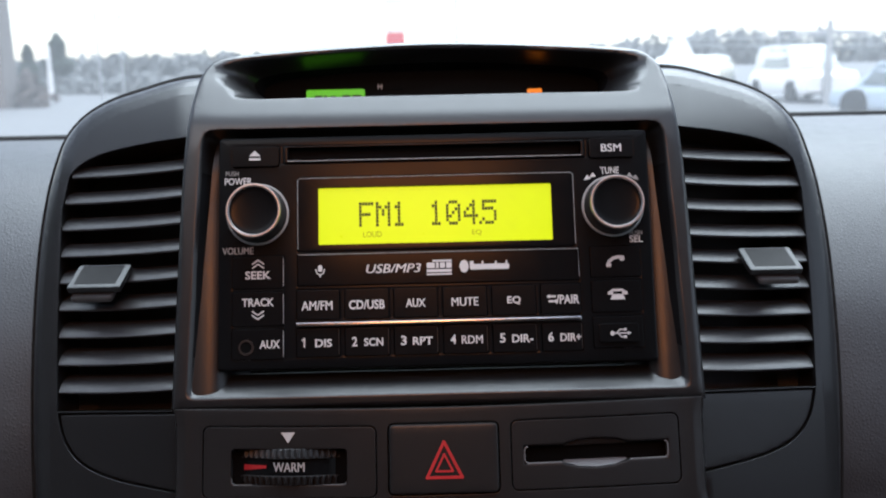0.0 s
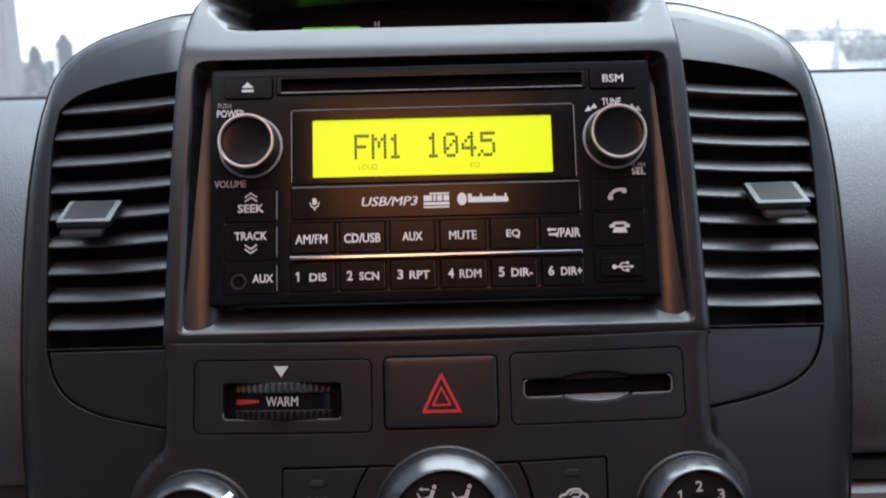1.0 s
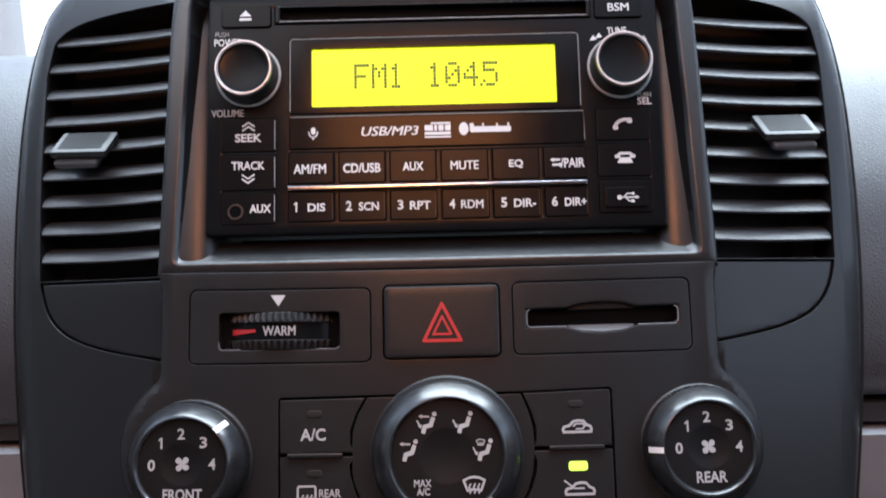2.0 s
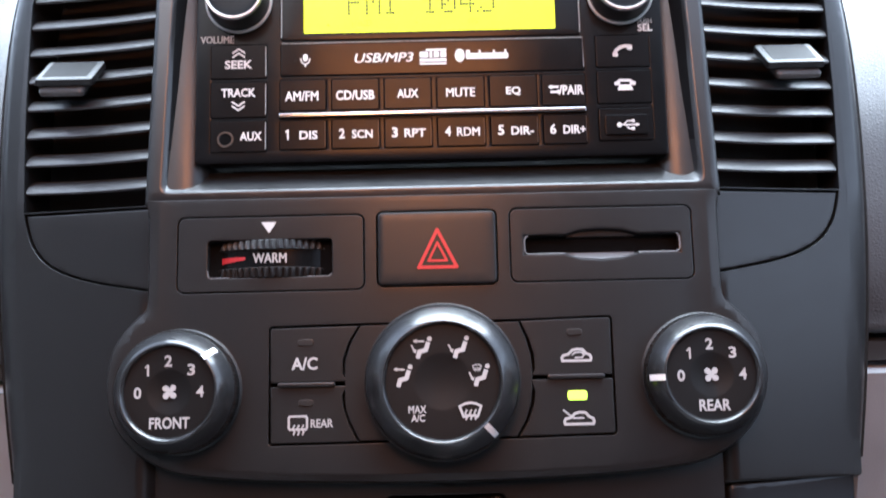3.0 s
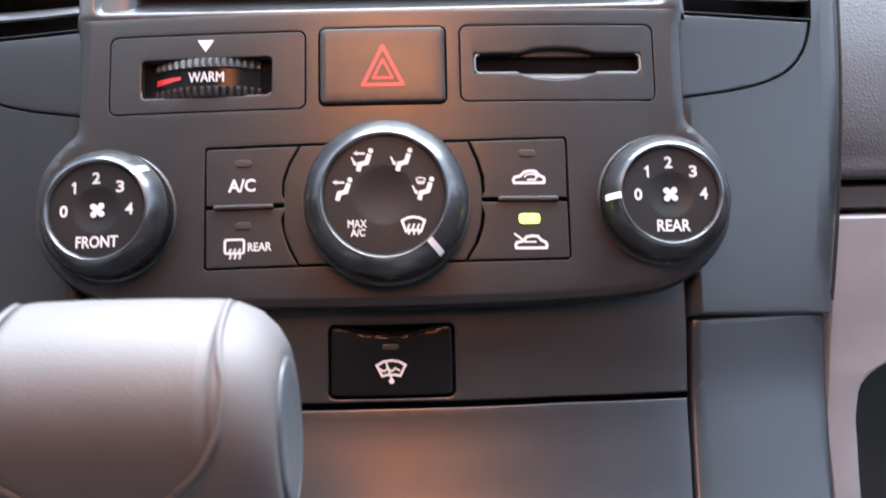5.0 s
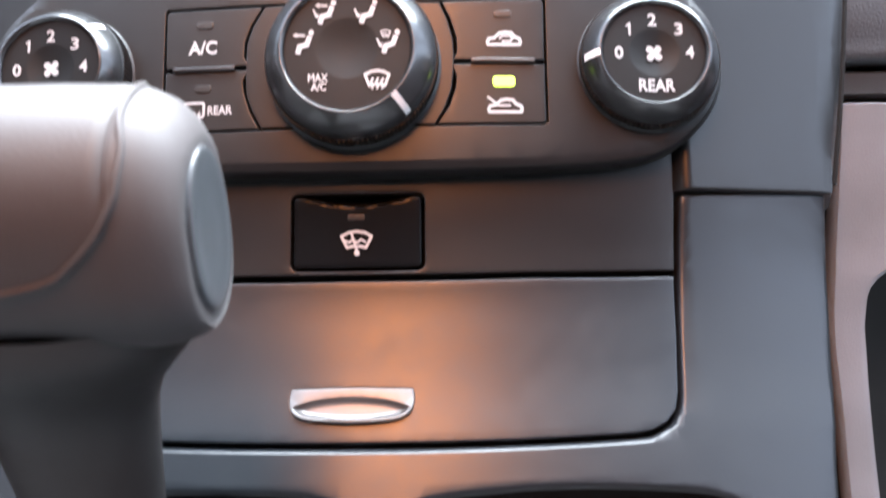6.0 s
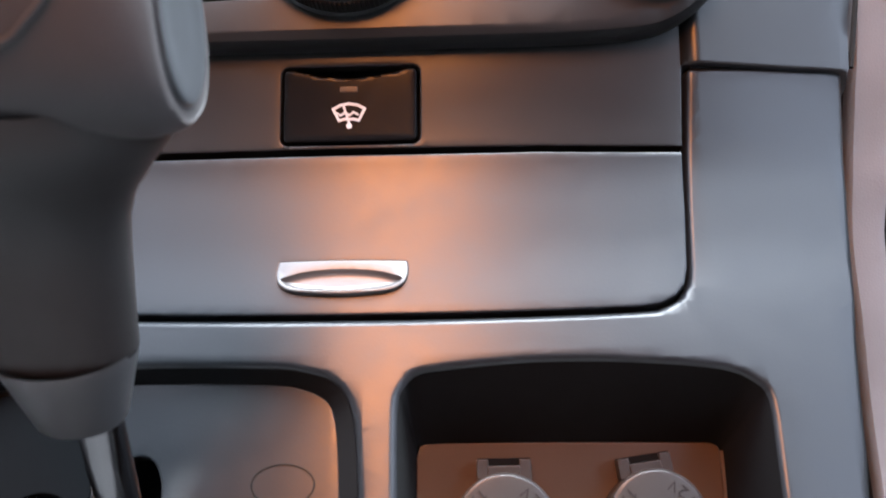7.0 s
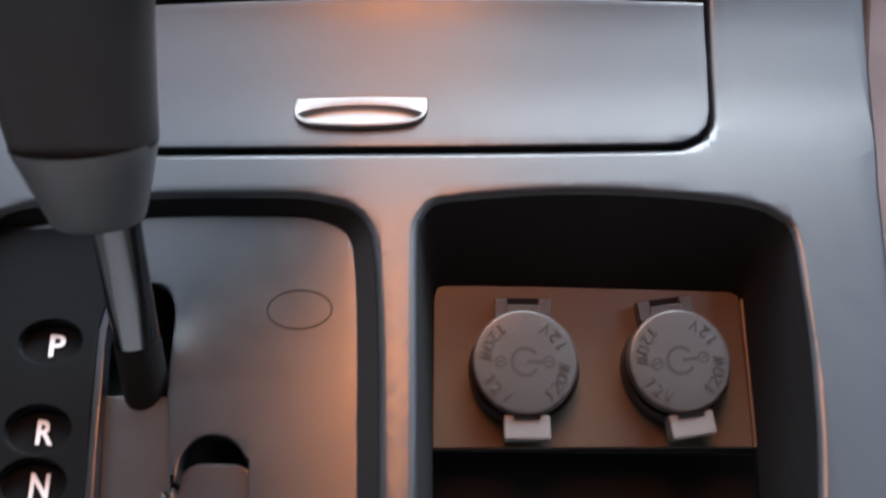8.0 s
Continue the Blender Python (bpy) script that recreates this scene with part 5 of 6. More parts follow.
Co("indicator_lamp", block(rect(-0.6, 18.8, 4.8, 20.6, 0.4), 0.3, 0.75, 0.2), LEDOFF, switch, "unlit lamp")
wip = [(-4.8, 1.4), (-2.6, 2.6), (0, 3.0), (2.6, 2.6), (4.8, 1.4), (3.0, -2.2), (1.5, -1.8), (-1.5, -1.8), (-3.0, -2.2)]
Co("wiper_mark", bars([ccw(q) for q in stroke([(2.2 + a, 12.2 + b) for a, b in wip], 0.8, True) + stroke([(0.6, 14.4), (2.4, 8.8)], 0.7) + stroke([(-1.6, 12.4), (-0.2, 11.6), (1.0, 12.6), (2.4, 11.6), (3.6, 12.6), (5.0, 11.8)], 0.6) + [circle(2.3, 8.3, 0.9, 12)]], 0.6, 0.8), PRINT, switch)

# ---- ashtray door ----
ash = thing("ashtray_door", on_console((0, -26, 0)), "wide charcoal ashtray door with a silver pull", "ashtray")
ASH = ccw([(-103.4, -2.6), (-60, -1.4), (0, -0.7), (60, -1.1), (103.0, -2.6), (102.3, -22), (101.0, -40), (99.6, -45.4), (96.6, -48.8), (92, -50.9), (86.6, -51.6), (50, -51.6), (0, -51.5), (-86.6, -51.6), (-92, -50.9), (-96.6, -48.8), (-99.6, -45.4), (-101.0, -40), (-102.3, -22)])
PULL = curve([(-16.4, -35.9), (-15.4, -35.4), (-8, -35.1), (2, -34.9), (12, -35.1), (19.2, -35.4), (20.2, -35.9), (20.4, -39.0), (19.4, -42.2), (16.2, -44.3), (10, -45.2), (2, -45.6), (-6, -45.2), (-12.4, -44.3), (-15.6, -42.2), (-16.6, -39.0)], 4)
PULL = ccw(PULL)
Co("door_panel", cuts(holed(fine(ASH, 8), [PULL], -6, 0.4, 0.8, 0.7, -5), xs=range(-96, 97, 8), ys=range(-48, -3, 4)), CONSOLE, ash, even="map")
bm = bmesh.new()
loft(bm, inset(PULL, -0.5), [(0, -5), (0, 0.0), (0.25, 0.5), (0.6, 0.7)], False)
DISH = curve([(-15.4, -40.6), (-10, -38.5), (-4, -37.6), (2, -37.3), (8, -37.6), (14, -38.5), (19.2, -40.6), (18.6, -42.3), (15.6, -43.9), (9.6, -44.8), (2, -45.2), (-5.6, -44.8), (-11.6, -43.9), (-14.6, -42.3)], 4)
loft(bm, ccw(DISH), [(0, 0.7), (0.3, 0.45), (0.8, 0.1), (1.6, -0.3), (2.6, -0.6)], True)
edges = [e for e in bm.edges if all(abs(v.co.z - 0.7) < 1e-4 for v in e.verts)]
bmesh.ops.triangle_fill(bm, edges=edges, use_beauty=True, normal=(0, 0, 1))
for v in bm.verts:
    if v.co.z > -4:
        v.co.z += (1.5 if v.co.z > 0.3 or v.co.z < -0.7 else 0.5) * min(max((-37.0 - v.co.y) / 8.0, 0.0), 1.0)
Co("pull", bm, PULLMETAL, ash, "satin silver finger pull", 40)

# ---- centre console ----
console = thing("centre_console", on_console((0, -90, 0)), "grey centre console with a socket tray and a gear recess", "centre console")
half = [(157.4, 23.6), (156.6, 5), (154.8, -17), (152.6, -36), (150.2, -54), (148.0, -66), (146.0, -82), (144.4, -97), (142.2, -111), (139, -135), (135, -170), (130, -235)]
TRAY = ccw([(21.4, -160), (20.4, -126), (19.8, -106), (19.0, -80), (20.0, -73.6), (23.6, -69.3), (30, -67.9), (45, -66.8), (60, -66.4), (80, -67.4), (100, -69.8), (110, -72.0), (116.6, -75.8), (119.5, -81), (119.4, -96), (118.8, -112), (117.4, -127), (115.6, -141), (112.0, -160)])
GATE = ccw([(-99, -160), (-100, -120), (-101, -84), (-99.6, -76), (-95, -72.2), (-82, -69.5), (-48, -67.1), (-18, -66.9), (-7, -68.0), (1.2, -70.8), (5.8, -76.6), (8.0, -86), (9.2, -98), (10.2, -112), (11.2, -131), (12.6, -160)])
INLET = [tuple(map(float, q)) for q in smooth_line([(104.9, 0), (103.4, -22), (102.2, -40), (100.8, -46), (97.6, -50), (92.4, -52.3), (86.6, -53.0), (40, -53.0), (0, -52.9), (-40, -53), (-86.6, -53.0), (-92.4, -52.3), (-97.6, -50), (-100.8, -46), (-102.2, -40), (-103.4, -22), (-104.9, 0)], 3)]
RIM = ccw([(157.2, 23.4), (107.4, 24.4), (106.2, 23.2)] + INLET + [(-106.2, 23.2), (-107.4, 24.4), (-157.2, 23.4)]
          + [(-x, y) for x, y in half[1:]] + half[:0:-1])
bm = bmesh.new()
rim = loft(bm, fine(RIM, 7), [(-2.2, -30), (-1.6, -8), (-0.6, -2.4), (0.2, -0.8), (1.4, 0)], False)[-1]
loops = [rim]
for h in (TRAY, GATE):
    loops.append(loft(bm, ccw([tuple(map(float, q)) for q in smooth_line(h, 3)])[::-1], [(0.0, -1.6), (0.5, -0.9), (1.2, -0.3), (2.2, 0)], False)[-1])
edges = []
for loop in loops:
    for a, b in zip(loop, loop[1:] + loop[:1]):
        edges.append(bm.edges.get((a, b)) or bm.edges.new((a, b)))
bmesh.ops.triangle_fill(bm, edges=edges, use_beauty=True, normal=(0, 0, 1))
part("console_skin", cuts(bm, xs=range(-150, 151, 10), ys=range(-235, 24, 4)), CONSOLE, console, "", on_console, 45, "map")
Co("seam_bed", cuts(block(rect(-150, -60, 150, 50), -14, -9, 0.5), xs=range(-140, 141, 20), ys=range(-55, 50, 10)), VOID, console, "dark gap behind the seams")

for s in (-1, 1):
    Co("column_seam", tube([(s * x, 25.0, -1.2) for x in range(107, 158, 5)], 1.2, 8), VOID, console, "dark seam over the console column")

# tray with two power sockets
flat_socket = tilted(0.269, 1.0175, 0.45)


def on_socket(p):
    """The socket panel turns a little away from the driver."""
    return flat_socket((p[0], p[1], p[2] - 0.13 * (p[0] - 22)))


def across(line_a, at_a, line_b, at_b):
    """A wall between two outlines of the same count, each given on its own surface."""
    bm = bmesh.new()
    a = [bm.verts.new(at_a(p)) for p in line_a]
    b = [bm.verts.new(at_b(p)) for p in line_b]
    for i in range(len(a) - 1):
        bm.faces.new((a[i], a[i + 1], b[i + 1], b[i]))
    return bm


mouth = [(21.4, -160), (20.4, -126), (19.8, -106), (19.0, -80), (20.2, -73.6), (23.8, -69.3), (45, -66.8), (60, -66.4), (80, -67.4), (100, -69.8), (112, -72.8), (117.6, -76.6), (119.5, -81), (119.4, -96), (118.8, -112), (117.0, -131), (112.0, -160)]
deep = [(22.6, -66), (22.4, -48), (22.2, -30), (22.2, -6), (22.4, -2), (24.4, -0.4), (45, 0.2), (60, 0.4), (80, 0.6), (95, 0.6), (108, 0.4), (110.8, -1.0), (111.4, -4), (111.6, -18), (111.9, -30), (112.2, -48), (112.0, -66)]
part("tray_wall", across([(*p, -1.4) for p in smooth_line(mouth, 4)], on_console, [(*p, 0.2) for p in smooth_line(deep, 4)], on_socket), VOID, console, "black sloping tray wall", smooth=60)
part("socket_panel", block(ccw([(22.2, -45.4), (112.2, -44.0), (111.8, -18), (111.4, -3), (110.4, -0.6), (108, 0.4), (60, 0.4), (26, 0.1), (23.2, -1.0), (22.2, -4)]), -5, 0.0, 0.5), SOCKETBED, console, "panel behind the sockets, browned as by lamplight", at=on_socket)
part("panel_lip", tube([(111.4, -2, 0.4), (111.8, -18, 0.4), (112.2, -44, 0.4)], 0.9, 8), SOCKETBED, console, "raised lip beside the socket panel", at=on_socket)
part("tray_floor", block(rect(16, -74, 116, -45.4, 1), -60, -14, 0.5), VOID, console, "black rubber tray floor in shadow", at=on_socket)


def socket(cx, cy, spin):
    s = thing("power_socket", on_socket((cx, cy, 0)), "grey twelve volt socket with its round cap closed", "power socket", "power sockets in the tray")
    ca, sa = math.cos(radians(spin)), math.sin(radians(spin))

    def at(p):
        return on_socket((cx + p[0] * ca - p[1] * sa, cy + p[0] * sa + p[1] * ca, p[2]))
    P = lambda name, bm, mat, parent=s, label="": part(name, bm, mat, parent, label, at, 35)
    P("collar", lathe(0, -1.0, [(15.4, -0.5), (15.2, 4.5), (14.6, 6.2)], 64), BLACK, s, "black socket collar")
    cap = P("cap", lathe(0, 0, [(14.2, 5.6), (14.4, 6.4), (14.4, 9.4), (14.0, 10.4), (13.2, 10.9), (6, 11.1), (0, 11.1)], 64), CAP, s, "round grey cap with moulded marks")
    for w, a in (("120W", 148), ("12V", 40), ("12V", 222), ("120W", -32)):
        for i, ch in enumerate(w):
            off = (i - (len(w) - 1) / 2) * (15.5 if len(w) == 4 else 17)
            b = a + off
            x, y = 10.6 * math.cos(radians(b)), 10.6 * math.sin(radians(b))
            P("moulded_letter", lettering(ch, x, y, 2.5, 3.2, 11.12, 0.0, 0.0, b + 90), CAPINK, cap)
    marks = [band(0, 0, 3.6, 0.9, 35, 325), rect(0.5, -0.45, 4.8, 0.45), band(-6.6, 0, 1.4, 0.4, 2, 358), band(6.4, 0, 1.4, 0.4, 2, 358), rect(-7.4, -0.2, -5.8, 0.2), rect(5.6, -0.2, 7.2, 0.2)]
    P("plug_mark", bars(marks, 11.0, 11.2), CAPINK, cap)
    hinge = P("hinge", merge(block(rect(-7.8, 12.6, -4.4, 18.2, 0.4), 0, 6.4, 0.4), block(rect(4.4, 12.6, 7.8, 18.2, 0.4), 0, 6.4, 0.4), block(rect(-4.6, 12.8, 4.6, 16.4, 0.4), 2, 6.8, 0.4)), CAP, s, "cap hinge with two lugs")
    P("hinge_gap", block(rect(-7.6, 16.6, 7.6, 18.6, 0.2), 0, 5.2, 0.2), VOID, hinge)
    P("latch", block(rect(-6.3, -20.6, 6.3, -13.9, 0.9), 2.5, 9.4, 0.9), PALETAB, s, "lift tab of the cap, paled as lit")
    P("latch_gap", block(rect(-3.6, -15.2, 3.6, -13.4, 0.3), 7, 10.0, 0.2), VOID, s, "dark notch between cap and tab")
    return s


socket(47.4, -22.9, 1.0)
socket(89.9, -21.7, 9.0)

# ---- gear gate and lever ----
def on_gate(p):
    return on_console((p[0], p[1] + 4.5, p[2] - 6.0))


gate = thing("gear_gate", on_gate((-50, -110, 0)), "grey automatic gear gate with a stepped slot and lettered windows", "gear gate")
Ga = lambda name, bm, mat, parent=gate, label="", smooth=35, even=True: part(name, bm, mat, parent, label, on_gate, smooth, even)
SLOTG = ccw(curve([(-50, -94.8), (-46.6, -97.0), (-44.6, -101), (-43.8, -106), (-42.6, -124.5), (-38.2, -150), (-32, -190), (-50, -190), (-56.5, -151.6), (-59.8, -125), (-61.7, -108), (-59.5, -100), (-55, -96)], 3))
LETTERS = [("P", -75.7, -112.3), ("R", -73.7, -135.5), ("N", -72.0, -148.8)]
PORTS = [ccw(circle(x - 0.8, y, 9.0, 28, 6.2)) for _, x, y in LETTERS]
NOTCH = ccw(curve([(-37.1, -146.7), (-36.6, -140.6), (-33.8, -136.6), (-29.6, -135.0), (-24.7, -136.2), (-21.0, -140.2), (-19.6, -146.2), (-18.0, -190), (-33, -190), (-36.4, -151), (-39.2, -149.6), (-39.4, -147.4)], 3))
GPLATE = ccw([(-112, -200), (-112, -86), (-108, -80.5), (-98, -78.2), (-52, -74.4), (-18, -74.2), (-9, -75.2), (-2.6, -77.8), (1.0, -82.1), (3.2, -94.5), (5.4, -125), (6.8, -150), (9.5, -200)])
GPLATE_LINE = curve(GPLATE, 3)
Ga("gate_plate", cuts(holed(fine(GPLATE_LINE, 5), [SLOTG, NOTCH] + PORTS, -4, 0, 0.5, 0.6, -4), xs=range(-100, 8, 5), ys=range(-190, -78, 5)), GATEPLASTIC, even="map")
# panel coloured darker, for a face turned away from the light
INDICATOR = ccw([(-110.5, -198), (-110.5, -87), (-106.5, -82), (-97, -79.6), (-63.6, -77.4), (-62.4, -80), (-62.6, -96), (-63.8, -108), (-61.9, -125), (-58.6, -151.6), (-52.4, -198)])
Ga("indicator_panel", cuts(holed(fine(INDICATOR, 5), PORTS, 0.05, 0.8, 0.7, 0.5, 0.05), xs=range(-100, -52, 12), ys=range(-190, -78, 6)), INDICATE, gate, "satin panel round the gear letters, dimmed as turned from light", even="map")
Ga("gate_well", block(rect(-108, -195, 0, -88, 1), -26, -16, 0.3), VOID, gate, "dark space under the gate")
Ga("gate_slider", cuts(block(ccw([(-60.5, -124.9), (-42.0, -124.5), (-31, -195), (-50, -195)]), -9, -3.5, 0.5), ys=range(-190, -128, 10)), BLACK, gate, "sliding strip in the slot")
Ga("thumb_pad", block(rect(-37.5, -190, -19, -141, 5), -9, -3.4, 0.8), GATEPLASTIC, gate, "recessed pad in the notch")
for ch, x, y in LETTERS:
    port = Ga("letter_window", lathe(x - 0.8, y, [(9.3, -2.0), (8.2, -2.6), (0, -2.8)], 32, 0.69), INDICATE, gate, "dark oval letter window")
    Ga("letter", lettering(ch, x, y + 0.1, 4.6 if ch != "N" else 5.0, 6.2, -2.5, 0.06, -0.10), PRINT, port)
ring = [(x, y, 0.02) for x, y in circle(-11.2, -101.7, 8.4, 40, 5.4)]
Ga("plug_seam", tube(ring, 0.2, 6, True), VOID, gate, "oval release cover seam")
Ga("plus_mark", bars([rect(-10.8, -143.1, -4.4, -142.3), rect(-8.0, -145.0, -7.2, -140.4)], 0, 0.06), PANEL, gate, "faint plus mark")
wall_top = [(-100, -120), (-101, -84), (-99.6, -76), (-95, -72.2), (-82, -69.5), (-48, -67.1), (-18, -66.9), (-7, -68.0), (1.2, -70.8), (5.8, -76.6), (8.0, -86), (9.2, -98), (10.2, -112), (11.2, -131), (12.6, -160)]
wall_low = [(-112, -120), (-112, -86), (-108, -80.5), (-98, -78.2), (-86, -77.1), (-52, -74.4), (-18, -74.2), (-9, -75.2), (-2.6, -77.8), (1.0, -82.1), (2.3, -89), (3.6, -100), (4.6, -114), (5.6, -132), (7.4, -160)]
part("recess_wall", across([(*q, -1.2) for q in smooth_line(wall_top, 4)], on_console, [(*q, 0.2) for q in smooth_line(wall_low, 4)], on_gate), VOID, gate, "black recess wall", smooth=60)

lever = thing("gear_lever", (-0.050, 0.232, 1.006), "grey leather gear lever with a steel shaft", "gear lever")
FOOT, TOP = Vector((-0.0500, 0.2345, 1.005)), Vector((-0.0500, 0.1956, 1.1415))
AXIS = (TOP - FOOT).normalized()
SIDE = Vector((1, 0, 0))
BACK = AXIS.cross(SIDE)


def on_lever(p):
    return FOOT + SIDE * (p[0] * MM) + BACK * (p[1] * MM) + AXIS * (p[2] * MM)


# black sleeve round the shaft foot stands in for the slot's shade
part("shaft_shade", lathe(0, 0, [(5.65, -20), (5.65, 6.1)], 32), VOID, lever, "dark sleeve for the shade over the shaft foot", on_lever)
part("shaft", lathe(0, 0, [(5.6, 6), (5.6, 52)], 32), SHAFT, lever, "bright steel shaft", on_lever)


def on_neck(p):
    """The neck stands a little to the driver's side of the shaft and comes back to the middle of the grip."""
    return on_lever((p[0] - 3.7 * min(max((115 - p[2]) / 20.0, 0.0), 1.0), p[1], p[2]))


part("skirt", lathe(0, 0, [(8.6, 40), (9.4, 38.8), (10.4, 38.6), (11.0, 39.6), (12.4, 44), (14.6, 51), (16.2, 56.4), (16.4, 58)], 56, 0.86), SKIRT, lever, "grey tapered skirt", on_neck)
part("neck", lathe(0, 0, [(15.6, 56.2), (16.5, 57.0), (16.9, 58.4), (17.6, 66), (18.5, 74), (19.6, 83), (20.7, 90), (22.8, 96), (25.8, 101), (28.8, 105.5), (31.2, 109.5), (32.6, 114), (32.8, 119)], 64, 0.70), NECKHIDE, lever, "leather neck, darkened for its shade", on_neck)


SECT = [(-37.6, 0.56), (-38.3, 0.62), (-37.5, 0.70), (-35.4, 0.80), (-31.8, 0.90), (-28, 0.95), (-26.4, 0.968), (-25.2, 0.975), (-24, 0.982), (-22, 0.99), (-8, 1.0), (8, 1.0), (22, 0.99), (24, 0.982), (25.2, 0.975), (26.4, 0.968), (28, 0.95), (31.8, 0.90), (35.4, 0.80), (37.5, 0.70), (38.3, 0.62), (37.6, 0.56)]


def grip_point(x, k, a):
    """The grip's rounded section at x; its ends slope down from the crown, and a shallow furrow runs over it beside each seam."""
    y, z = math.cos(a), math.sin(a)
    yy, zz = math.copysign(abs(y) ** 0.82, y), math.copysign(abs(z) ** 0.82, z)
    if abs(abs(x) - 25.2) < 0.1 and z > 0:
        k -= 0.028 * min(1.0, z * 2.2)
    high = 26.6 * k ** 0.7
    return (x * 0.92, 24 * k * yy, 135.4 - 0.6 * (26.6 - high) + high * zz)


bm = bmesh.new()
rows = []
for x, k in SECT:
    rows.append([bm.verts.new(grip_point(x, k, 2 * math.pi * i / 64)) for i in range(64)])
for a, b in zip(rows, rows[1:]):
    for i in range(64):
        bm.faces.new((a[i], a[(i + 1) % 64], b[(i + 1) % 64], b[i]))
bm.faces.new(rows[0][::-1])
bm.faces.new(rows[-1])
knob = part("grip", bm, LEATHER, lever, "smooth grey leather grip", on_lever, 60)
for s in (-1, 1):
    bm = bmesh.new()
    loft(bm, circle(0, 0, 13.4, 48, 13.4), [(-0.8, -2.0), (0, 0.2), (0.5, 1.0), (1.4, 1.3), (4.0, 1.0), (8.0, 0.8)], True)
    part("end_cap", bm, ENDCAP, knob, "blue grey end cap", lambda q: on_lever((s * (34.6 + q[2]), q[0], 132.4 + q[1] * 1.34)))
SIDES = [x for x, _ in SECT[1:-1]]
SEAM = [(25.2, 60), (25.8, 90), (27.0, 112), (28.5, 128), (28.0, 146), (27.0, 156), (24.0, 168), (20.0, 176), (14.0, 182), (7.0, 185.5), (0.0, 187.5)]
SEAM += [(-x, a) for x, a in SEAM[-2::-1]]
welt = []
for x, a in smooth_line(SEAM, 5):
    k = float(np.interp(x, SIDES, [k for _, k in SECT[1:-1]]))
    welt.append(grip_point(x, k + 0.004, radians(a)))
part("welt", tube(welt, 0.8, 8), LEATHER, knob, "raised seam welt", on_lever)


# ---- outside: car park, trees, poles and parked cars ----
ASPHALT = material("worn_asphalt", (0.09, 0.09, 0.093), 0.8, mottle=0.25)
BARK = material("bark", (0.09, 0.07, 0.055), 0.9)
CONIFER = material("conifer_needles", (0.030, 0.046, 0.034), 0.8, mottle=0.4)
# distance haze is mixed into this pale tone
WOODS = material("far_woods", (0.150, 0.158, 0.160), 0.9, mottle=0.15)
BUSH = material("bare_bush", (0.075, 0.056, 0.05), 0.9, mottle=0.35)
WALL = material("building_plaster", (0.13, 0.112, 0.105), 0.8)
STEEL = material("galvanised_pole", (0.38, 0.39, 0.40), 0.5, metal=0.6)
WHITECAR = material("white_car_paint", (0.78, 0.79, 0.80), 0.3, coat=0.6)
BLUECAR = material("silver_blue_paint", (0.42, 0.50, 0.58), 0.3, coat=0.6)
# pale base colour paints in the sky reflected by the glass
GLASS = material("car_glass", (0.16, 0.19, 0.20), 0.08, mottle=0.02, spec=0.9)
TYRE = material("tyre_rubber", (0.02, 0.02, 0.02), 0.8)
SIGNRED = material("red_sign", (0.62, 0.05, 0.06), 0.5)
SIGNWHITE = material("white_sign", (0.75, 0.75, 0.75), 0.5)

bm = bmesh.new()
vs = [bm.verts.new(p) for p in ((-1500, -60, 0), (1500, -60, 0), (1500, 2500, 0), (-1500, 2500, 0))]
bm.faces.new(vs)
tagged(part("ground", bm, ASPHALT), "worn grey asphalt of a car park", "ground", kind="structure")


def post(name, x, y, h, r, mat, label, category):
    p = thing(name, (x, y, 0), label, category)
    part("pole", merge(tube([(x, y, 0), (x, y, h * 0.5)], r, 10), tube([(x, y, h * 0.5), (x, y, h)], r * 0.75, 10)), mat, p)
    return p


for x, h, s in ((-16.95, 11.0, -1), (-15.8, 4.5, 1)):
    p = post("street_lamp", x, 48, h, 0.07, STEEL, "tall thin grey street lamp with a short arm", "street lamp")
    part("arm", tube([(x, 48, 4.05), (x + s * 0.2, 48, 4.2), (x + s * 0.4, 48, 4.22)], 0.04, 8), STEEL, p)
    part("lamp_head", tube([(x + s * 0.3, 48, 4.22), (x + s * 0.75, 48, 4.24)], 0.13, 10, False, 0.6), STEEL, p)
post("street_lamp", -24.4, 60, 3.1, 0.16, SIGNWHITE, "pale lamp post in front of the trees", "street lamp")
post("utility_pole", 1.9, 62, 12.0, 0.12, STEEL, "thin distant utility pole", "utility pole")
for x, y, h in ((12.15, 28, 2.5), (34.0, 90, 7.0)):
    p = post("utility_pole", x, y, h, 0.13, STEEL, "grey utility pole carrying wires", "utility pole")
    part("cross_arm", tube([(x - 1.1, y, h - 0.4), (x + 1.1, y, h - 0.4)], 0.06, 8), STEEL, p)
    if x < 20:
        for k in range(3):
            part("wire", tube([(x - 4.2 + 2.2 * i, y + 0.1 * k, h - 0.25 - 0.22 * k - 0.12 * math.sin(math.pi * i / 10)) for i in range(11)], 0.02, 6), STEEL, p, "thin overhead wire")

sign = thing("pylon_sign", (-2.1, 60, 0), "tall white pylon sign with a red panel", "sign")
part("post", tube([(-2.1, 60, 0), (-2.1, 60, 2.6)], 0.25, 10), SIGNWHITE, sign)
part("red_panel", block(rect(-0.62, 0, 0.62, 1.0, 0.1), 0, 0.3, 0.05), SIGNRED, sign, "red panel", lambda q: Vector((-2.1 + q[0], 60 - q[2], 2.55 + q[1])))
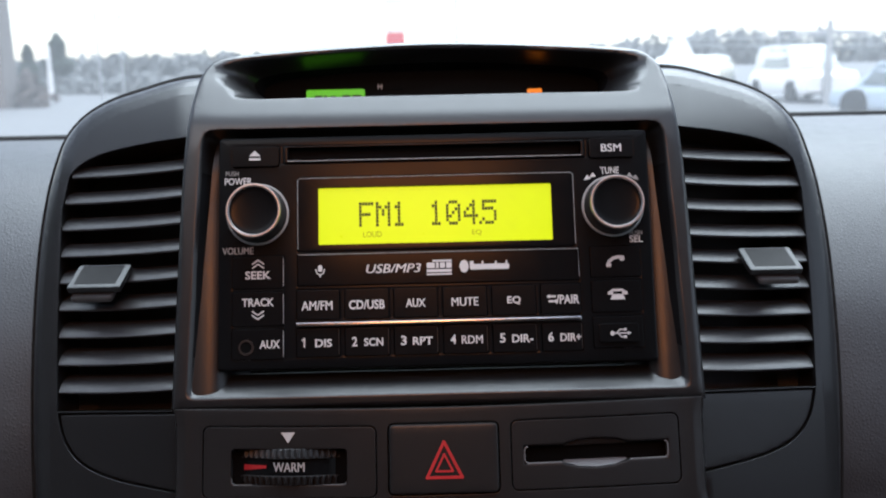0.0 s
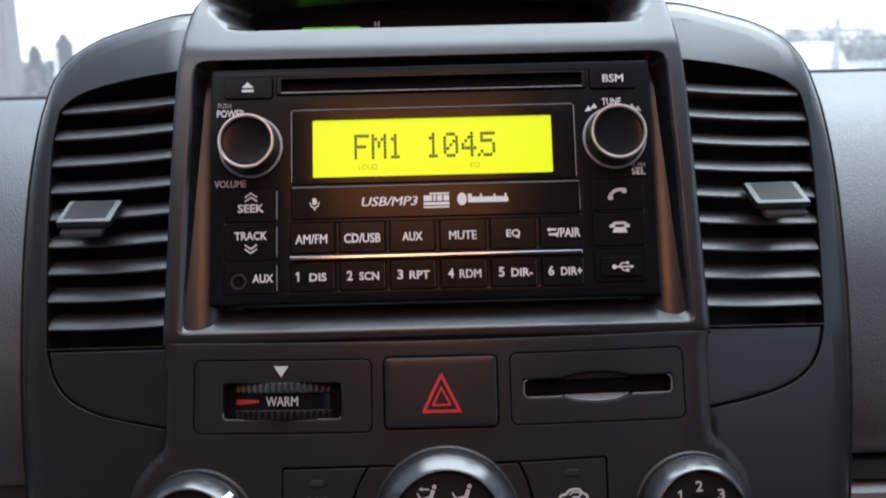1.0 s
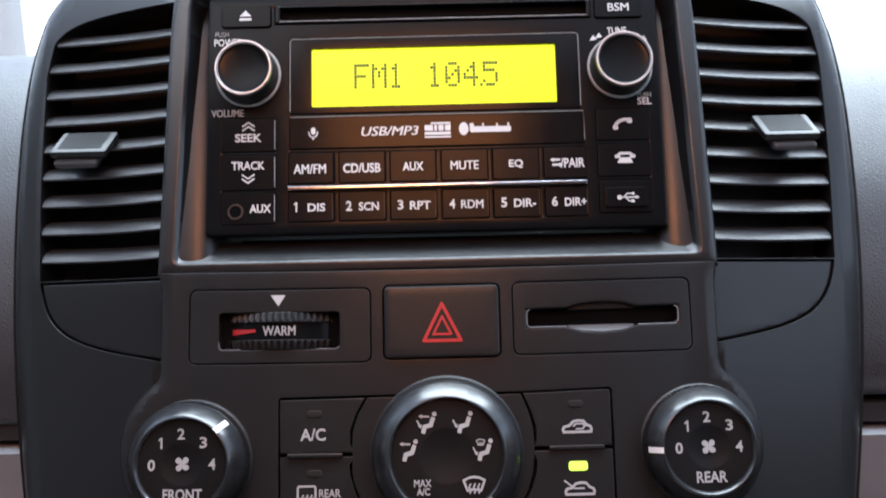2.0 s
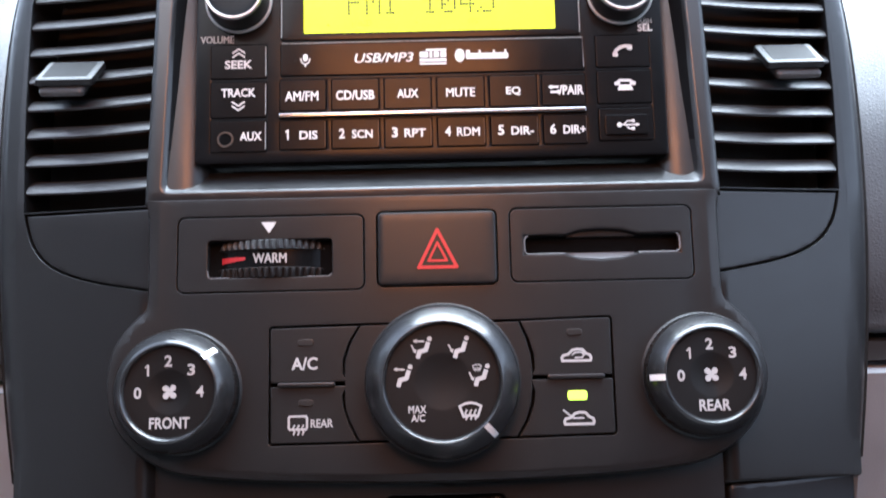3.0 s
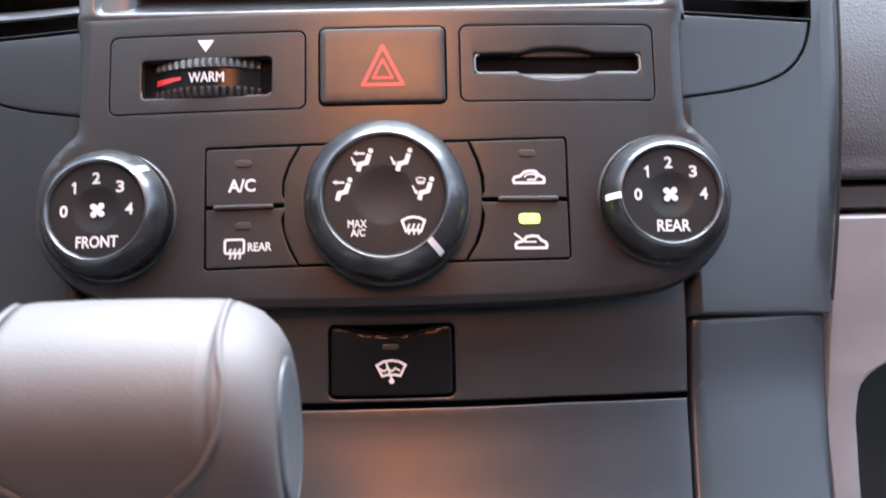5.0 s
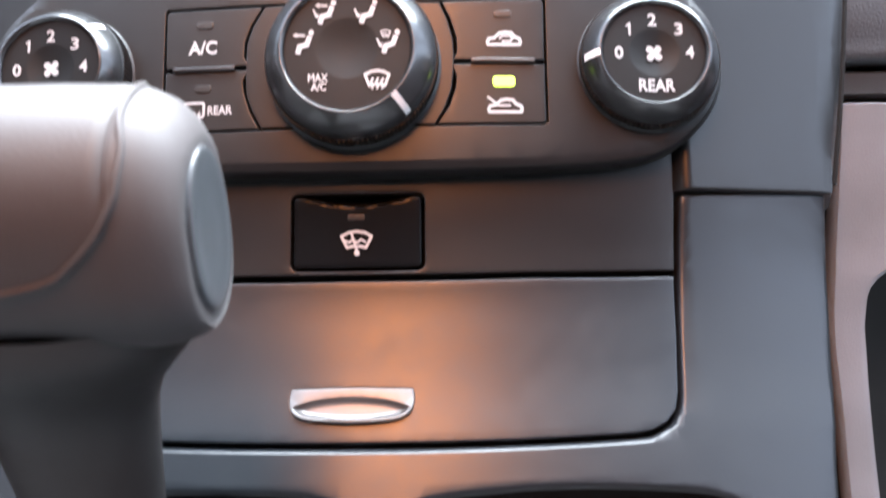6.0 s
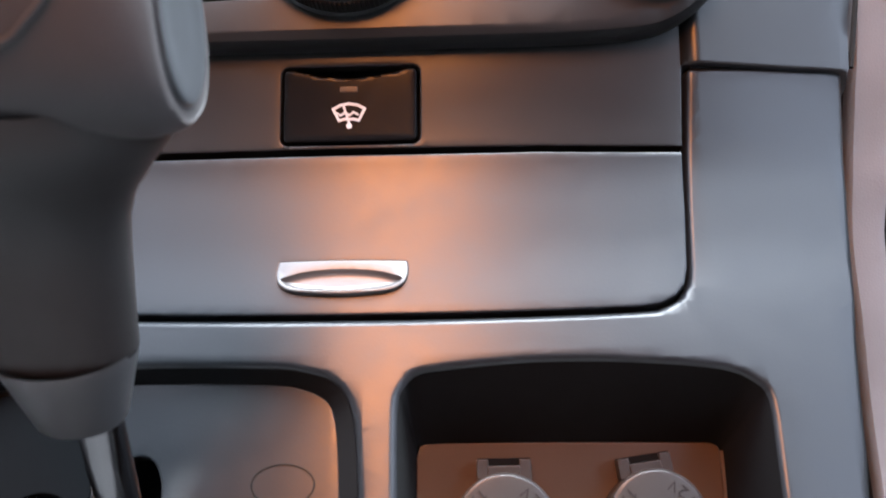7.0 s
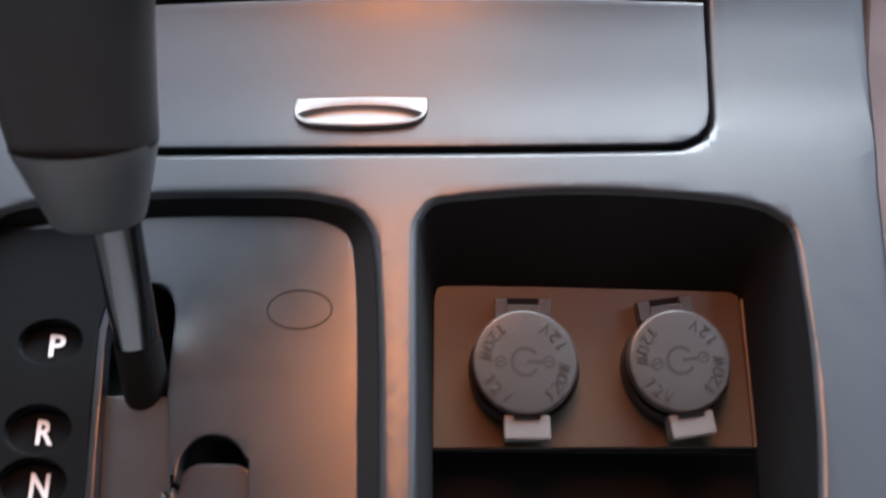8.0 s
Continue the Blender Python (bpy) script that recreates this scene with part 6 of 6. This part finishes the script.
part("white_panel", block(rect(-0.66, 0, 0.66, 2.6, 0.1), 0, 0.3, 0.05), SIGNWHITE, sign, "white panel", lambda q: Vector((-2.1 + q[0], 60 - q[2], 3.6 + q[1])))

tent = thing("tapered_sign", (12.2, 45, 0), "pale tapered sign standing behind the parked cars", "sign")
part("panel", lathe(0, 0, [(0.85, 0), (0.80, 1.5), (0.52, 1.95), (0.34, 2.3), (0.30, 2.6), (0.12, 2.75), (0, 2.76)], 24), SIGNWHITE, tent, at=lambda q: Vector((12.2 + q[0], 45 + q[1], q[2])))

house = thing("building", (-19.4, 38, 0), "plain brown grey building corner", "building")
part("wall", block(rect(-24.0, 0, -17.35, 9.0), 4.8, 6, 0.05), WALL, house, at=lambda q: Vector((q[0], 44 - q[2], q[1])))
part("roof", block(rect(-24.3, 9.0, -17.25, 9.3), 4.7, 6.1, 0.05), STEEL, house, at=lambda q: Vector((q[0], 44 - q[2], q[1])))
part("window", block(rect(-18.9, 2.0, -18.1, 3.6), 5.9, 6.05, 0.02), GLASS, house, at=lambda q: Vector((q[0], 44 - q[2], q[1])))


def conifer(x, y, h, w):
    rng = random.Random(int(x * 10) + 7)
    t = thing("conifer", (x, y, 0), "dark green conifer at the edge of the car park", "tree", "conifers")
    part("trunk", lathe(0, 0, [(0.16, 0), (0.12, h * 0.5), (0.02, h * 0.98)], 8), BARK, t, at=lambda q: Vector((x + q[0], y + q[1], q[2])))
    bm = bmesh.new()
    for i in range(2600):
        f = rng.random() ** 0.8
        z = 0.15 * h + f * 0.85 * h
        r = w * (1 - f) ** 0.8 * (0.35 + 0.75 * rng.random()) * (0.8 + 0.25 * math.sin(17 * f))
        a = rng.random() * 6.283
        c = Vector((x + r * math.cos(a), y + r * math.sin(a), z - 0.15 * r))
        s = 0.13 + 0.18 * rng.random()
        d = Vector((math.cos(a), math.sin(a), -0.35)) * s
        e = Vector((-math.sin(a), math.cos(a), rng.uniform(-0.3, 0.3))) * s * 0.5
        q = [bm.verts.new(c + d), bm.verts.new(c + e), bm.verts.new(c - d * 0.5), bm.verts.new(c - e)]
        bm.faces.new(q)
    part("crown", bm, CONIFER, t, "drooping needle sprays")


conifer(-25.75, 65, 4.2, 1.8)
conifer(-27.0, 63, 3.4, 1.0)


def clumps(name, spots, mat, label, category, seed, per=60):
    """A crowd of small leafy flakes round some centres, with an uneven outline."""
    rng = random.Random(seed)
    bm = bmesh.new()
    for x, y, w, h in spots:
        for i in range(per):
            a, b = rng.random() * 6.283, math.acos(rng.uniform(-0.2, 1))
            k = 0.55 + 0.5 * rng.random()
            c = Vector((x + w * k * math.sin(b) * math.cos(a), y + w * k * math.sin(b) * math.sin(a), h * k * math.cos(b) + 0.05 * h))
            s = 0.18 * w * (0.6 + rng.random())
            u = Vector((rng.uniform(-1, 1), rng.uniform(-1, 1), rng.uniform(-1, 1))).normalized()
            v = u.orthogonal().normalized()
            bm.faces.new([bm.verts.new(c + (u * math.cos(t) + v * math.sin(t)) * s) for t in (0, 1.6, 3.1, 4.7)])
    return tagged(part(name, bm, mat), label, category, kind="stuff")


rng = random.Random(5)
clumps("far_woods", [(x + rng.uniform(-3, 3), 270 + rng.uniform(-12, 25), rng.uniform(3.5, 5.5), 4.8 + 1.6 * math.sin(x * 0.021) ** 2 + 3.6 * min(max((x - 40) / 50.0, 0.0), 1.0) + rng.uniform(-0.3, 0.4)) for x in np.arange(-190, 200, 1.5)], WOODS, "far belt of woods, paled by painted haze", "woods", 3, 90)
clumps("scrub", [(x + rng.uniform(-0.3, 0.3), 62 + rng.uniform(-1.5, 1.5), 0.9, 1.2 + rng.uniform(-0.2, 0.25)) for x in np.arange(-24.5, -4, 0.5)], WOODS, "scrub along the edge of the car park, paled by painted haze", "scrub", 6, 70)
clumps("hedge", [(x, 40 + rng.uniform(-1, 1), 1.0, 1.15 + rng.uniform(-0.2, 0.3)) for x in np.arange(-20.5, -16.6, 0.6)], BUSH, "bare brown hedge beside the building", "hedge", 4, 90)


def parked_car(x, y, turn, w, ln, h, mat, label, box=False):
    c = thing("parked_car", (x, y, 0), label, "car", "parked cars")
    ca, sa = math.cos(radians(turn)), math.sin(radians(turn))

    def at(q):
        return Vector((x + q[0] * ca - q[1] * sa, y + q[0] * sa + q[1] * ca, q[2]))

    def hull(sections):
        bm = bmesh.new()
        rows = []
        for yy, hw, z0, z1 in sections:
            ring = [(-hw * 0.92, z0), (hw * 0.92, z0), (hw, z0 + 0.3 * (z1 - z0)), (hw * 0.97, z0 + 0.75 * (z1 - z0)), (hw * 0.85, z1), (-hw * 0.85, z1), (-hw * 0.97, z0 + 0.75 * (z1 - z0)), (-hw, z0 + 0.3 * (z1 - z0))]
            rows.append([bm.verts.new((a, yy, b)) for a, b in ring])
        for a, b in zip(rows, rows[1:]):
            for i in range(8):
                bm.faces.new((a[i], a[(i + 1) % 8], b[(i + 1) % 8], b[i]))
        bm.faces.new(rows[0])
        bm.faces.new(rows[-1][::-1])
        return bm
    hw, b = w / 2, h * 0.56
    body = part("body", hull([(-ln / 2, hw * 0.86, 0.35, b * 0.80), (-ln / 2 + 0.15, hw * 0.97, 0.25, b * 0.92), (-ln * 0.2, hw, 0.22, b), (ln * 0.3, hw, 0.22, b), (ln / 2 - 0.1, hw * 0.96, 0.28, b * 0.95), (ln / 2, hw * 0.86, 0.4, b * 0.85)]), mat, c, at=at)
    part("cabin", hull([(-ln * 0.26, hw * 0.80, b - 0.05, b + 0.02), (-ln * 0.12, hw * 0.80, b - 0.05, h * 0.97), (0.05, hw * 0.80, b - 0.05, h), (ln * (0.42 if box else 0.22), hw * 0.80, b - 0.05, h * 0.97), (ln * (0.47 if box else 0.36), hw * 0.78, b - 0.05, b + 0.02)]), mat, c, at=at)
    bm = bmesh.new()
    y0, y1 = -ln * 0.262, -ln * 0.135
    bm.faces.new([bm.verts.new(q) for q in ((-hw * 0.70, y0 - 0.03, b + 0.05), (hw * 0.70, y0 - 0.03, b + 0.05), (hw * 0.62, y1 - 0.03, h * 0.93), (-hw * 0.62, y1 - 0.03, h * 0.93))])
    part("windscreen", bm, GLASS, c, at=at)
    for s in (-1, 1):
        bm = bmesh.new()
        bm.faces.new([bm.verts.new(q) for q in ((s * (hw * 0.81 + 0.01), -ln * 0.19, b + 0.05), (s * (hw * 0.81 + 0.01), ln * 0.30, b + 0.05), (s * (hw * 0.75 + 0.01), ln * 0.22, h * 0.92), (s * (hw * 0.75 + 0.01), -ln * 0.11, h * 0.92))])
        part("side_window", bm, GLASS, c, at=at)
        part("headlight", block(circle(s * hw * 0.68, b * 0.68, 0.16, 20, 0.1), 0, 0.06, 0.02), SIGNWHITE, body, at=lambda q: at((q[0], -ln / 2 - 0.02 - q[2] * 0.4 + 0.05, q[1])))
        for yy in (-ln * 0.31, ln * 0.31):
            part("wheel", lathe(0, 0, [(0.34, -0.11), (0.35, 0), (0.34, 0.11), (0.2, 0.12), (0, 0.1)], 24), TYRE, c, at=lambda q: at((s * (hw - 0.06) + q[2] * s, yy + q[0], 0.35 + q[1])))
    return c


parked_car(5.7, 20.0, -28, 1.8, 4.4, 1.47, WHITECAR, "white car parked across the car park")
parked_car(12.35, 30.5, 1, 1.9, 4.7, 1.82, WHITECAR, "white van parked three quarters on in the car park", True)
parked_car(10.55, 19.0, 24, 1.75, 4.2, 1.30, BLUECAR, "pale blue silver parked car")
